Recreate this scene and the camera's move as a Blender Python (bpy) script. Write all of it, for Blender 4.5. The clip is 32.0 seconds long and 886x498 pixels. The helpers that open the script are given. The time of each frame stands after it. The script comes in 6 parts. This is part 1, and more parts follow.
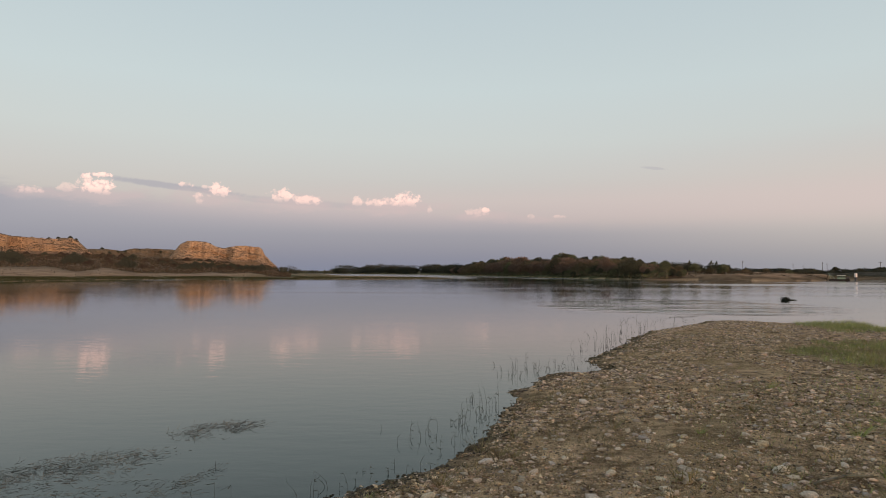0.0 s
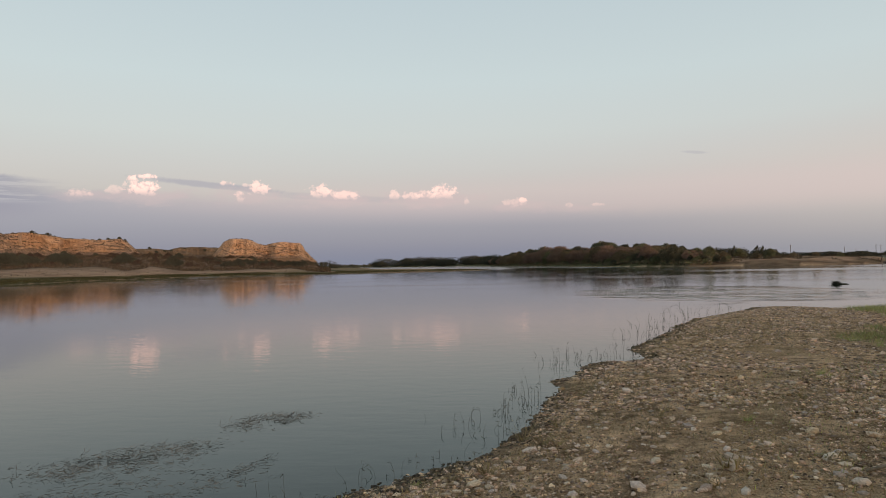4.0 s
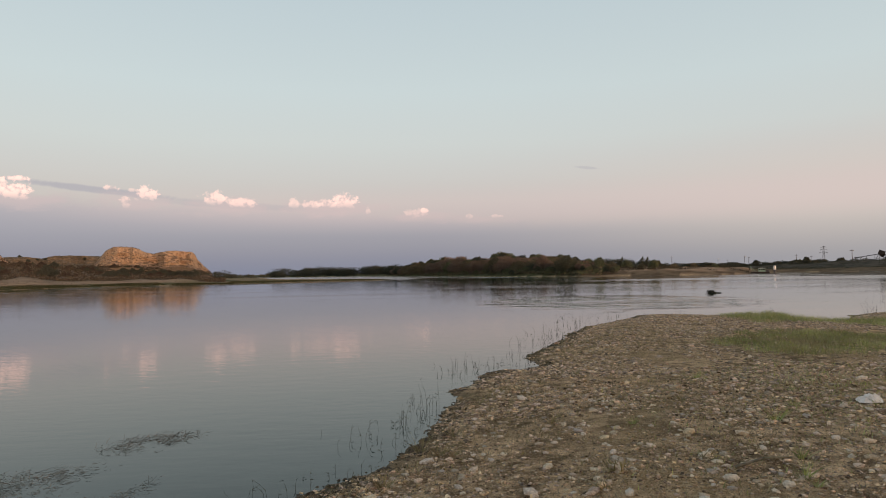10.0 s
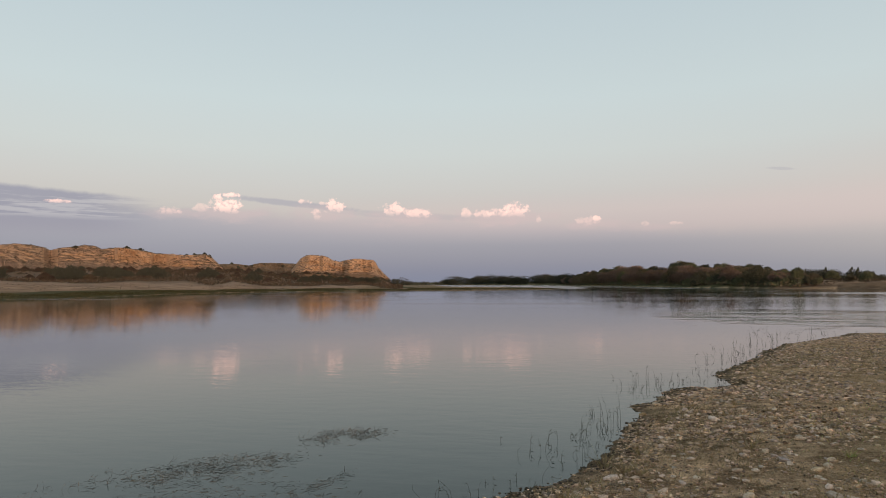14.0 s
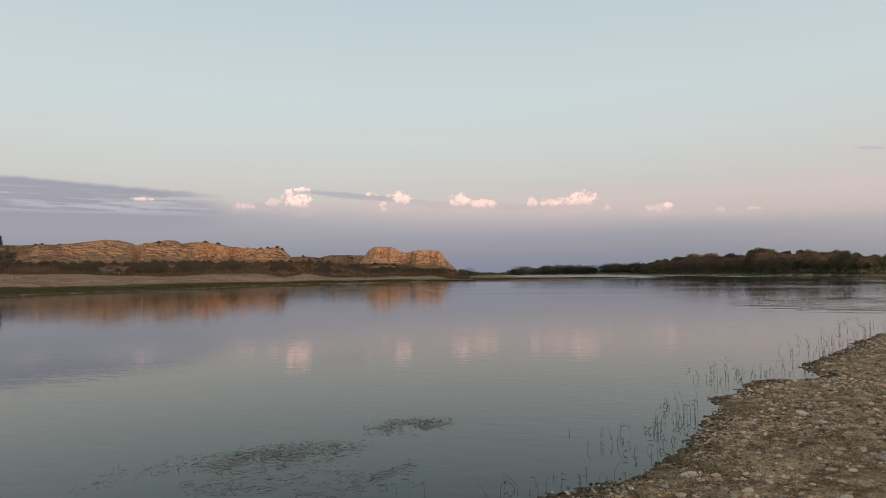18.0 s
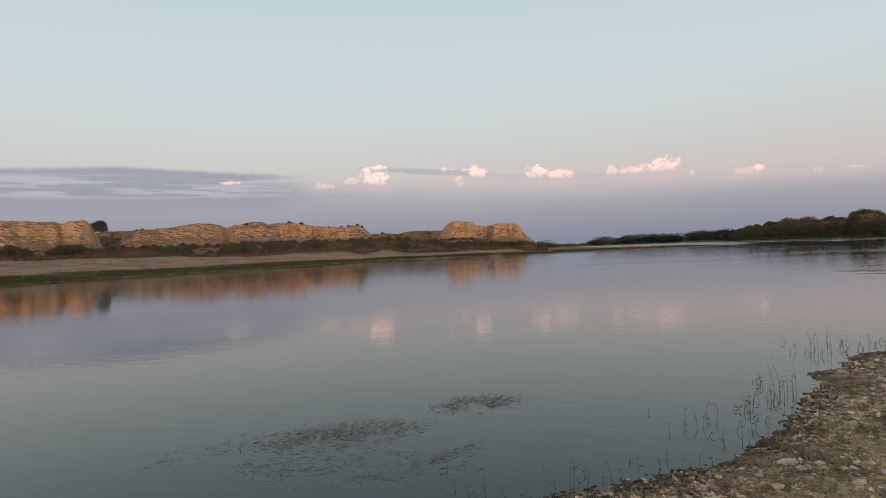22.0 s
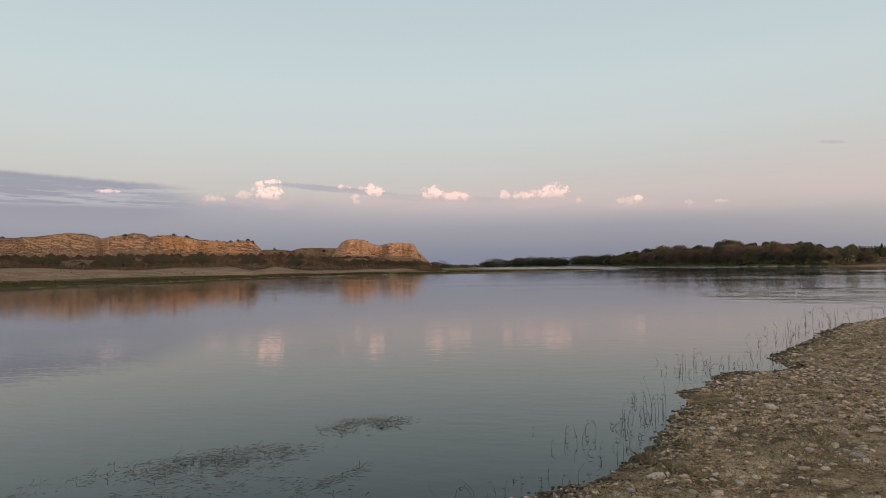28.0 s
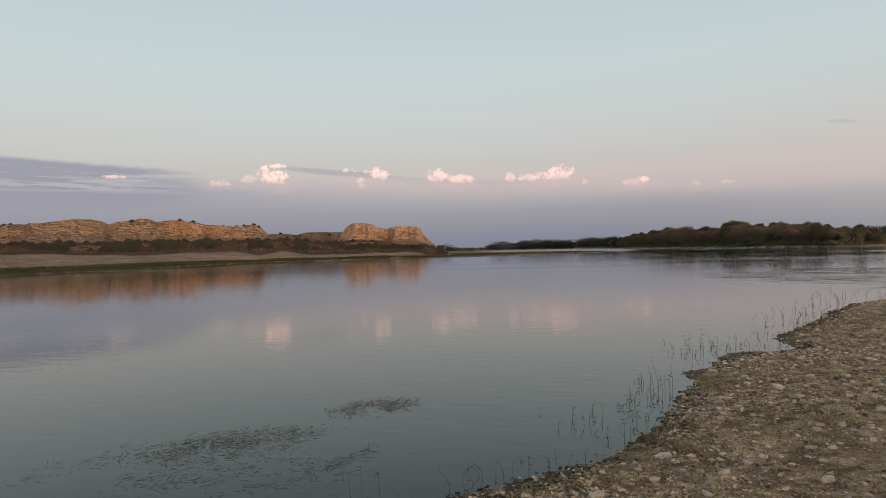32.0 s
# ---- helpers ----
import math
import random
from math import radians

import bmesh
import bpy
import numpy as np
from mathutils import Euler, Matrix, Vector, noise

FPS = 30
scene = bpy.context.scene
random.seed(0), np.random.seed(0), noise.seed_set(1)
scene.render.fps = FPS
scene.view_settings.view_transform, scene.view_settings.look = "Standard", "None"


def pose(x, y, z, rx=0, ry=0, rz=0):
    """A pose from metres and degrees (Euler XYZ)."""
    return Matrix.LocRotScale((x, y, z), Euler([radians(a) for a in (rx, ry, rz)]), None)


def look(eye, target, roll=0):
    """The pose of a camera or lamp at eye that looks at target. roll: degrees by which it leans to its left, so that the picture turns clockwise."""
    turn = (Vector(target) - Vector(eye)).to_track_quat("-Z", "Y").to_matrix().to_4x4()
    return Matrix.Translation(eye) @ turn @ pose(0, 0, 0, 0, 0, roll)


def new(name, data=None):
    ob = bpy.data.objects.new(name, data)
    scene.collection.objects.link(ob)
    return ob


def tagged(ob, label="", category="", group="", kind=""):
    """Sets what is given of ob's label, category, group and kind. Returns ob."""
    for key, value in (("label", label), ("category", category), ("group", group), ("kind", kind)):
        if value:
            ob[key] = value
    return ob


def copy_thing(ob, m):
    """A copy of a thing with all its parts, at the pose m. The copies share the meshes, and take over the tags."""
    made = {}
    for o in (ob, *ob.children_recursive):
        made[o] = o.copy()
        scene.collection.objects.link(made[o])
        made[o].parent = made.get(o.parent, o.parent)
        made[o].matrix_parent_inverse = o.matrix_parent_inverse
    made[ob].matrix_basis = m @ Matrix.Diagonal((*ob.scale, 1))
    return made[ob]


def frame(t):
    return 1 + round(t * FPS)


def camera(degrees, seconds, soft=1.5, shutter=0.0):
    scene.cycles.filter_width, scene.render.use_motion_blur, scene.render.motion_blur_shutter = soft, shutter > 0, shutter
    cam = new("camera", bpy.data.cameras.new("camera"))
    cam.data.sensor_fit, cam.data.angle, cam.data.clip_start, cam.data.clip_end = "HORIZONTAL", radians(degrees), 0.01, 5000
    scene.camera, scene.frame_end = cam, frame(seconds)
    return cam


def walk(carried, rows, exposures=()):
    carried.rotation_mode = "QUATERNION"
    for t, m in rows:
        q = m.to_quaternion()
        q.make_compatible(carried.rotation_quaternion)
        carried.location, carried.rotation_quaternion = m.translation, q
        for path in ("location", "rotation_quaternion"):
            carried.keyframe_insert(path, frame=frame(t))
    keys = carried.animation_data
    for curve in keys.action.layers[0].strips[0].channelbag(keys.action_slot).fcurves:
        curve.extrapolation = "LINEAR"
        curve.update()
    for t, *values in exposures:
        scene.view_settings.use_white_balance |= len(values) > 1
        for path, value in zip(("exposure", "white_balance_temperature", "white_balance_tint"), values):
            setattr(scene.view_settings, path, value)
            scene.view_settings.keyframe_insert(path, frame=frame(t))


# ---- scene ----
# ---------------------------------------------------------------- camera and walk
cam = camera(69.9, 32.0, soft=0.6)
PATH = [
    (0.0, 0.000, 0.000, 1.700, 92.092, -0.231, 0.000),
    (0.5, 0.017, -0.005, 1.708, 91.941, 0.540, -0.609),
    (1.0, 0.022, -0.013, 1.701, 91.420, 0.483, -1.805),
    (1.5, 0.012, -0.032, 1.703, 90.741, 0.084, -1.417),
    (2.0, 0.006, -0.051, 1.697, 90.782, -0.227, -0.271),
    (2.5, 0.006, -0.070, 1.695, 91.129, -0.465, 1.082),
    (4.5, -0.014, -0.061, 1.707, 91.545, 1.359, 4.039),
    (5.0, -0.018, -0.049, 1.711, 92.350, 1.136, 4.947),
    (5.5, -0.039, -0.028, 1.713, 92.907, 0.786, 7.402),
    (6.0, -0.057, -0.034, 1.705, 92.530, 1.107, 10.934),
    (6.5, -0.076, -0.034, 1.699, 91.808, 1.473, 16.626),
    (7.0, -0.073, -0.049, 1.700, 91.375, 1.261, 18.506),
    (7.5, -0.063, -0.037, 1.691, 91.526, 0.726, 17.031),
    (8.0, -0.053, -0.028, 1.705, 91.545, 0.281, 13.400),
    (8.5, -0.052, -0.002, 1.698, 91.706, 0.238, 10.830),
    (9.0, -0.020, -0.007, 1.702, 91.723, 0.464, 5.244),
    (9.5, 0.007, -0.033, 1.709, 91.914, 0.380, -1.056),
    (10.0, 0.020, -0.044, 1.712, 92.109, 1.043, -5.428),
    (10.5, 0.022, -0.051, 1.712, 92.385, 0.946, -6.521),
    (11.0, 0.031, -0.054, 1.705, 91.847, 1.058, -6.763),
    (11.5, 0.020, -0.063, 1.711, 92.692, 0.955, -4.826),
    (12.0, 0.003, -0.045, 1.711, 92.657, 0.988, -1.243),
    (12.5, -0.028, -0.056, 1.707, 92.505, 0.672, 2.888),
    (13.0, -0.038, -0.051, 1.714, 92.813, 0.814, 5.387),
    (13.5, -0.052, -0.034, 1.710, 93.003, 0.490, 8.363),
    (14.0, -0.074, -0.041, 1.710, 93.070, 0.327, 9.872),
    (14.5, -0.079, -0.048, 1.707, 92.668, 0.548, 11.476),
    (15.0, -0.083, -0.035, 1.712, 92.690, 1.064, 13.143),
    (15.5, -0.105, -0.032, 1.701, 92.879, 0.644, 15.235),
    (17.5, -0.099, 0.113, 1.673, 92.353, 0.924, 18.039),
    (18.0, -0.079, 0.155, 1.673, 92.274, 0.855, 15.877),
    (18.5, -0.050, 0.158, 1.654, 90.632, 1.608, 14.181),
    (19.0, 0.002, 0.231, 1.625, 88.730, 1.559, 13.817),
    (19.5, -0.012, 0.331, 1.629, 89.006, 1.649, 10.192),
    (20.0, -0.075, 0.445, 1.637, 91.069, 1.531, 9.490),
    (20.5, -0.066, 0.552, 1.643, 90.610, 0.992, 12.715),
    (21.0, 0.003, 0.608, 1.621, 90.077, 0.549, 18.788),
    (21.5, -0.013, 0.613, 1.640, 90.350, 2.831, 22.362),
    (22.0, -0.048, 0.579, 1.636, 90.114, 2.450, 22.921),
    (22.5, -0.082, 0.588, 1.639, 89.886, 1.187, 20.352),
    (23.0, -0.066, 0.574, 1.650, 91.121, 0.750, 18.972),
    (23.5, -0.054, 0.589, 1.651, 91.128, 0.664, 15.641),
    (24.0, -0.048, 0.585, 1.650, 91.700, 0.626, 12.989),
    (24.5, -0.021, 0.590, 1.646, 91.210, 0.710, 10.810),
    (26.5, -0.016, 0.580, 1.645, 91.270, 1.140, 11.402),
    (27.0, -0.014, 0.583, 1.649, 91.626, 1.016, 12.088),
    (27.5, -0.019, 0.574, 1.647, 91.569, 0.846, 12.972),
    (28.0, -0.028, 0.567, 1.650, 91.564, 1.076, 13.441),
    (28.5, -0.032, 0.556, 1.644, 91.564, 1.121, 13.671),
    (29.0, -0.033, 0.556, 1.649, 91.662, 1.169, 13.900),
    (29.5, -0.030, 0.569, 1.649, 91.236, 1.636, 13.526),
    (30.0, -0.033, 0.570, 1.646, 90.888, 1.605, 13.506),
    (30.5, -0.034, 0.564, 1.642, 90.889, 1.472, 13.899),
    (31.0, -0.036, 0.549, 1.647, 90.518, 1.425, 13.825),
    (31.5, -0.030, 0.555, 1.646, 90.439, 1.439, 13.812),
    (32.0, -0.035, 0.568, 1.646, 90.050, 1.498, 13.959),
]
walk(cam, [(t, pose(x, y, z, rx, ry, rz)) for t, x, y, z, rx, ry, rz in PATH],
     [(0.0, -0.06, 6500, 10), (6.0, -0.03, 6450, 9.5), (11.0, -0.03, 6500, 10), (18.0, -0.04, 6430, 9.5), (20.5, -0.04, 6390, 9.5), (22.0, -0.02, 6290, 9), (24.0, -0.07, 6430, 9.5), (27.0, -0.07, 6430, 9.5), (32.0, -0.10, 6420, 9.5)])

# ---------------------------------------------------------------- world, sun
SUN_AZ, SUN_EL = 144.0, 3.0   # degrees clockwise from +y, and above the horizon


class Nodes:
    """Short way to wire shader nodes."""

    def __init__(self, tree):
        self.t = tree

    def add(self, kind, **kw):
        n = self.t.nodes.new(kind)
        for k, v in kw.items():
            if k == "op":
                n.operation = v
            elif k == "blend":
                n.blend_type = v
        return n

    def put(self, sock, v):
        if isinstance(v, bpy.types.NodeSocket):
            self.t.links.new(v, sock)
        elif isinstance(v, (tuple, list)) and len(v) == 3 and sock.type == "RGBA":
            sock.default_value = (*v, 1)
        else:
            sock.default_value = v

    def m(self, op, a, b=0.0, c=0.0, clamp=False):
        n = self.add("ShaderNodeMath", op=op)
        n.use_clamp = clamp
        for s, v in zip(n.inputs, (a, b, c)):
            self.put(s, v)
        return n.outputs[0]

    def step(self, v, lo, hi):
        n = self.add("ShaderNodeMapRange")
        n.interpolation_type = "SMOOTHSTEP"
        for s, x in zip(n.inputs, (v, lo, hi, 0.0, 1.0)):
            self.put(s, x)
        return n.outputs[0]

    def mix(self, f, a, b, blend="MIX"):
        n = self.add("ShaderNodeMix")
        n.data_type, n.blend_type = "RGBA", blend
        self.put(n.inputs[0], f), self.put(n.inputs[6], a), self.put(n.inputs[7], b)
        return n.outputs[2]

    def ramp(self, f, stops):
        n = self.add("ShaderNodeValToRGB")
        e = n.color_ramp.elements
        while len(e) < len(stops):
            e.new(0.5)
        for el, (p, c) in zip(e, stops):
            el.position, el.color = p, (*c, 1) if len(c) == 3 else c
        self.put(n.inputs[0], f)
        return n.outputs[0]

    def noise(self, vec, scale, detail=4.0, rough=0.55, lac=2.0, dist=0.0):
        n = self.add("ShaderNodeTexNoise")
        if vec is not None:
            self.put(n.inputs["Vector"], vec)
        for k, v in (("Scale", scale), ("Detail", detail), ("Roughness", rough), ("Lacunarity", lac), ("Distortion", dist)):
            self.put(n.inputs[k], v)
        return n.outputs["Fac"]

    def voronoi(self, vec, scale, out="Distance", feature="F1"):
        n = self.add("ShaderNodeTexVoronoi")
        n.feature = feature
        self.put(n.inputs["Vector"], vec), self.put(n.inputs["Scale"], scale)
        return n.outputs[out]

    def vec(self, x, y, z):
        n = self.add("ShaderNodeCombineXYZ")
        for s, v in zip(n.inputs, (x, y, z)):
            self.put(s, v)
        return n.outputs[0]

    def bump(self, h, strength, dist, normal=None):
        n = self.add("ShaderNodeBump")
        self.put(n.inputs["Height"], h), self.put(n.inputs["Strength"], strength), self.put(n.inputs["Distance"], dist)
        if normal is not None:
            self.put(n.inputs["Normal"], normal)
        return n.outputs[0]


# sky: a clear evening gradient over a mauve haze bank, cumulus tops that catch the last sun, thin grey streaks
world = bpy.data.worlds.new("evening_sky")
scene.world = world
world.use_nodes = True
wt = world.node_tree
wt.nodes.clear()
W = Nodes(wt)
sep = W.add("ShaderNodeSeparateXYZ")
W.put(sep.inputs[0], W.add("ShaderNodeTexCoord").outputs["Generated"])
el = W.m("MULTIPLY", W.m("ARCSINE", sep.outputs[2]), 57.29578)
az = W.m("MULTIPLY", W.m("ARCTAN2", sep.outputs[0], sep.outputs[1]), 57.29578)
SKY_STOPS = [(0.0, (0.262, 0.274, 0.345)), (1.2, (0.275, 0.285, 0.35)), (3.2, (0.35, 0.335, 0.385)), (4.8, (0.455, 0.415, 0.435)), (6.4, (0.56, 0.515, 0.50)),
             (8.5, (0.595, 0.57, 0.555)), (11.5, (0.61, 0.635, 0.62)), (16.0, (0.595, 0.665, 0.67)), (23.0, (0.535, 0.62, 0.65)), (30.0, (0.46, 0.55, 0.595)), (42.0, (0.38, 0.47, 0.53)), (90.0, (0.30, 0.38, 0.46))]
sky = W.ramp(W.m("DIVIDE", W.m("MAXIMUM", el, 0.0), 90.0), [(e / 90, c) for e, c in SKY_STOPS])
dirv = W.vec(az, el, 0.0)
puff = W.noise(dirv, 0.9, 6.0, 0.62, 2.1, 0.3)
soft = W.noise(W.vec(W.m("MULTIPLY", az, 0.12), W.m("MULTIPLY", el, 0.6), 5.0), 1.0, 4.0, 0.55)
# the haze bank: a lumpy upper edge to the west, lower, pinker and smoother to the east
side = W.step(az, -50.0, 30.0)
lumps = W.noise(W.vec(W.m("MULTIPLY", az, 0.45), W.m("MULTIPLY", el, 1.1), 2.0), 1.0, 6.0, 0.6)
sinking = W.m("MULTIPLY", W.step(az, -14.0, 14.0), 1.9)
top_edge = W.m("ADD", W.m("ADD", el, sinking), W.m("ADD", W.m("MULTIPLY", W.m("SUBTRACT", soft, 0.5), 1.0), W.m("MULTIPLY", W.m("SUBTRACT", lumps, 0.5), 1.6)))
bank = W.m("MULTIPLY", W.m("SUBTRACT", 1.0, W.step(top_edge, 5.5, 6.75)), W.m("SUBTRACT", 1.0, W.m("MULTIPLY", side, 0.62)))
haze = W.mix(W.step(el, 0.5, 5.0), (0.225, 0.255, 0.355), (0.315, 0.32, 0.415))
haze = W.mix(W.m("MULTIPLY", W.step(el, 4.2, 6.3), W.step(az, -42.0, -16.0)), haze, (0.52, 0.44, 0.475))
sky = W.mix(W.m("MULTIPLY", bank, 0.85), sky, haze)
east = W.m("MULTIPLY", W.step(az, 2.0, 42.0), W.m("SUBTRACT", 1.0, W.step(el, 5.0, 12.5)))
sky = W.mix(W.m("MULTIPLY", east, 0.9), sky, W.mix(W.step(el, 0.0, 6.0), (0.365, 0.362, 0.385), (0.68, 0.595, 0.55)))
pinkish = W.m("MULTIPLY", W.m("MULTIPLY", W.step(el, 3.2, 5.4), W.step(el, 8.6, 6.0)), W.step(az, -40.0, 0.0))
sky = W.mix(W.m("MULTIPLY", pinkish, 0.42), sky, (0.68, 0.53, 0.535))
# grey streaks of stratus
streak = W.noise(W.vec(W.m("MULTIPLY", az, 0.06), W.m("MULTIPLY", W.m("ADD", el, W.m("MULTIPLY", az, 0.012)), 1.0), 1.7), 1.7, 5.0, 0.62)
lid = W.m("ADD", el, W.m("ADD", W.m("MULTIPLY", W.m("ABSOLUTE", W.m("ADD", az, 50.0)), 0.05), W.m("MULTIPLY", W.m("SUBTRACT", puff, 0.5), 0.35)))
band = W.m("MULTIPLY", W.m("MULTIPLY", W.step(lid, 8.0, 7.6), W.step(el, 3.4, 5.0)), W.step(az, -33.0, -40.0))
gap = W.m("MULTIPLY", W.step(streak, 0.47, 0.56), W.m("MULTIPLY", W.step(el, 7.3, 6.8), W.step(el, 5.0, 5.6)))
streaked = W.mix(gap, (0.295, 0.285, 0.38), (0.45, 0.43, 0.49))
sky = W.mix(W.m("MULTIPLY", band, 0.9), sky, streaked)


def ellipse(a0, e0, wa, we, tilt, edge, lo, hi):
    """Soft mask of a cloud round azimuth a0 and elevation e0."""
    da = W.m("SUBTRACT", az, a0)
    de = W.m("SUBTRACT", W.m("SUBTRACT", el, e0), W.m("MULTIPLY", da, tilt))
    d = W.m("ADD", W.m("POWER", W.m("DIVIDE", da, wa), 2.0), W.m("POWER", W.m("DIVIDE", de, we), 2.0))
    return W.step(W.m("ADD", W.m("SQRT", d), edge), hi, lo)


wispy = W.m("MULTIPLY", W.m("SUBTRACT", puff, 0.5), 0.9)
# thin grey streak that runs from the tallest cumulus, and a small dark wisp
for a0, e0, wa, we, tl, k in ((-23.3, 7.05, 6.5, 0.30, -0.085, 0.75), (18.5, 8.95, 1.2, 0.14, -0.13, 0.35), (-13.0, 6.1, 9.0, 0.35, -0.05, 0.3)):
    sky = W.mix(W.m("MULTIPLY", ellipse(a0, e0, wa, we, tl, wispy, 0.5, 1.15), k), sky, (0.40, 0.375, 0.44))
# pale pink veils round the cumulus groups
torn = W.m("MULTIPLY", W.m("SUBTRACT", lumps, 0.5), 2.4)
for a0, e0, wa, we, k in ((-33.0, 5.9, 2.6, 0.55, 0.4), (-28.6, 6.1, 3.6, 0.9, 0.55), (-20.5, 6.2, 3.4, 0.9, 0.5), (-13.0, 6.0, 3.8, 0.9, 0.6), (-4.6, 5.9, 4.6, 0.95, 0.7), (3.6, 5.1, 3.0, 0.6, 0.5), (9.0, 4.7, 3.4, 0.4, 0.35)):
    sky = W.mix(W.m("MULTIPLY", ellipse(a0, e0, wa, we, 0.0, torn, 0.1, 1.2), k), sky, (0.63, 0.485, 0.50))
# cumulus tops: azimuth, elevation, half widths, brightness
heads = W.noise(W.vec(az, W.m("MULTIPLY", el, 1.1), 3.0), 1.45, 7.0, 0.6, 2.1, 0.25)
nubs = W.voronoi(W.vec(az, el, W.m("ADD", 7.0, W.m("MULTIPLY", heads, 0.9))), 3.4)
heapy = W.m("ADD", W.m("MULTIPLY", W.m("SUBTRACT", heads, 0.5), 2.2), W.m("MULTIPLY", W.m("SUBTRACT", nubs, 0.42), 0.15))
shade = W.step(W.m("ADD", W.m("MULTIPLY", heads, 0.9), W.m("MULTIPLY", nubs, 0.3)), 0.84, 0.52)
CUMULUS = [(-33.5, 6.12, 0.95, 0.34, 0.42), (-28.75, 6.72, 1.3, 0.66, 1.0), (-29.6, 7.42, 0.5, 0.26, 0.95), (-28.5, 7.62, 0.85, 0.2, 0.95), (-30.8, 6.42, 0.7, 0.36, 0.35), (-22.1, 7.22, 0.6, 0.3, 0.6),
           (-20.6, 7.1, 0.4, 0.18, 0.4), (-19.6, 6.82, 0.9, 0.55, 0.9), (-21.2, 6.2, 0.4, 0.55, 0.5), (-14.4, 6.62, 1.05, 0.56, 0.85), (-13.3, 6.55, 0.5, 0.35, 0.5), (-12.0, 6.25, 1.35, 0.42, 0.7), (-7.75, 6.3, 0.5, 0.42, 0.6),
           (-6.2, 6.22, 0.95, 0.42, 0.6), (-4.9, 6.35, 0.85, 0.42, 0.7), (-3.4, 6.55, 1.25, 0.66, 0.92), (-1.25, 5.62, 0.25, 0.42, 0.3), (3.2, 5.36, 1.1, 0.42, 0.3), (3.85, 5.6, 0.36, 0.24, 0.7), (7.9, 5.0, 0.35, 0.24, 0.22),
           (10.3, 4.97, 0.75, 0.15, 0.25), (-41.1, 6.48, 0.8, 0.17, 0.75)]
for a0, e0, wa, we, k in CUMULUS:
    f = W.m("MULTIPLY", ellipse(a0, e0, wa, we * 1.1, 0.0, heapy, 0.6, 1.08), W.step(el, e0 - we * 1.3, e0 + we * 0.15))
    sky = W.mix(W.m("MULTIPLY", f, k if k > 0.93 else 0.86 * k), sky, W.mix(shade, (0.70, 0.53, 0.53), (1.35, 0.88, 0.77)))
# warm afterglow round the low sun, behind the viewpoint
sd = W.m("ADD", W.m("MULTIPLY", sep.outputs[0], math.sin(radians(SUN_AZ))), W.m("MULTIPLY", sep.outputs[1], math.cos(radians(SUN_AZ))))
glow = W.m("MULTIPLY", W.step(sd, -0.1, 1.0), W.m("SUBTRACT", 1.0, W.step(el, 4.0, 45.0)))
sky = W.mix(glow, sky, (1.5, 0.95, 0.55))
nish = W.add("ShaderNodeTexSky")
nish.sky_type, nish.sun_disc = "NISHITA", False
nish.sun_elevation, nish.sun_rotation = radians(SUN_EL), radians(SUN_AZ)
nish.altitude, nish.air_density, nish.dust_density = 300.0, 1.0, 2.0
bg1, bg2, both, out = W.add("ShaderNodeBackground"), W.add("ShaderNodeBackground"), W.add("ShaderNodeAddShader"), W.add("ShaderNodeOutputWorld")
W.put(bg1.inputs[0], sky), W.put(bg1.inputs[1], 0.96)
W.put(bg2.inputs[0], nish.outputs[0]), W.put(bg2.inputs[1], 0.03)
W.put(both.inputs[0], bg1.outputs[0]), W.put(both.inputs[1], bg2.outputs[0]), W.put(out.inputs[0], both.outputs[0])

sun = new("sun", bpy.data.lights.new("sun", "SUN"))
sun.data.energy, sun.data.angle, sun.data.color = 2.7, radians(0.6), (1.0, 0.62, 0.44)
sa, se = radians(SUN_AZ), radians(SUN_EL)
sun.matrix_world = look((0, 0, 0), (-math.sin(sa) * math.cos(se), -math.cos(sa) * math.cos(se), -math.sin(se)))

# ---------------------------------------------------------------- materials


def material(name, rough=0.85, spec=0.3):
    """A new material; returns it with its node helper and its Principled node."""
    ma = bpy.data.materials.new(name)
    ma.use_nodes = True
    n = Nodes(ma.node_tree)
    b = ma.node_tree.nodes["Principled BSDF"]
    b.inputs["Roughness"].default_value = rough
    b.inputs["Specular IOR Level"].default_value = spec
    return ma, n, b


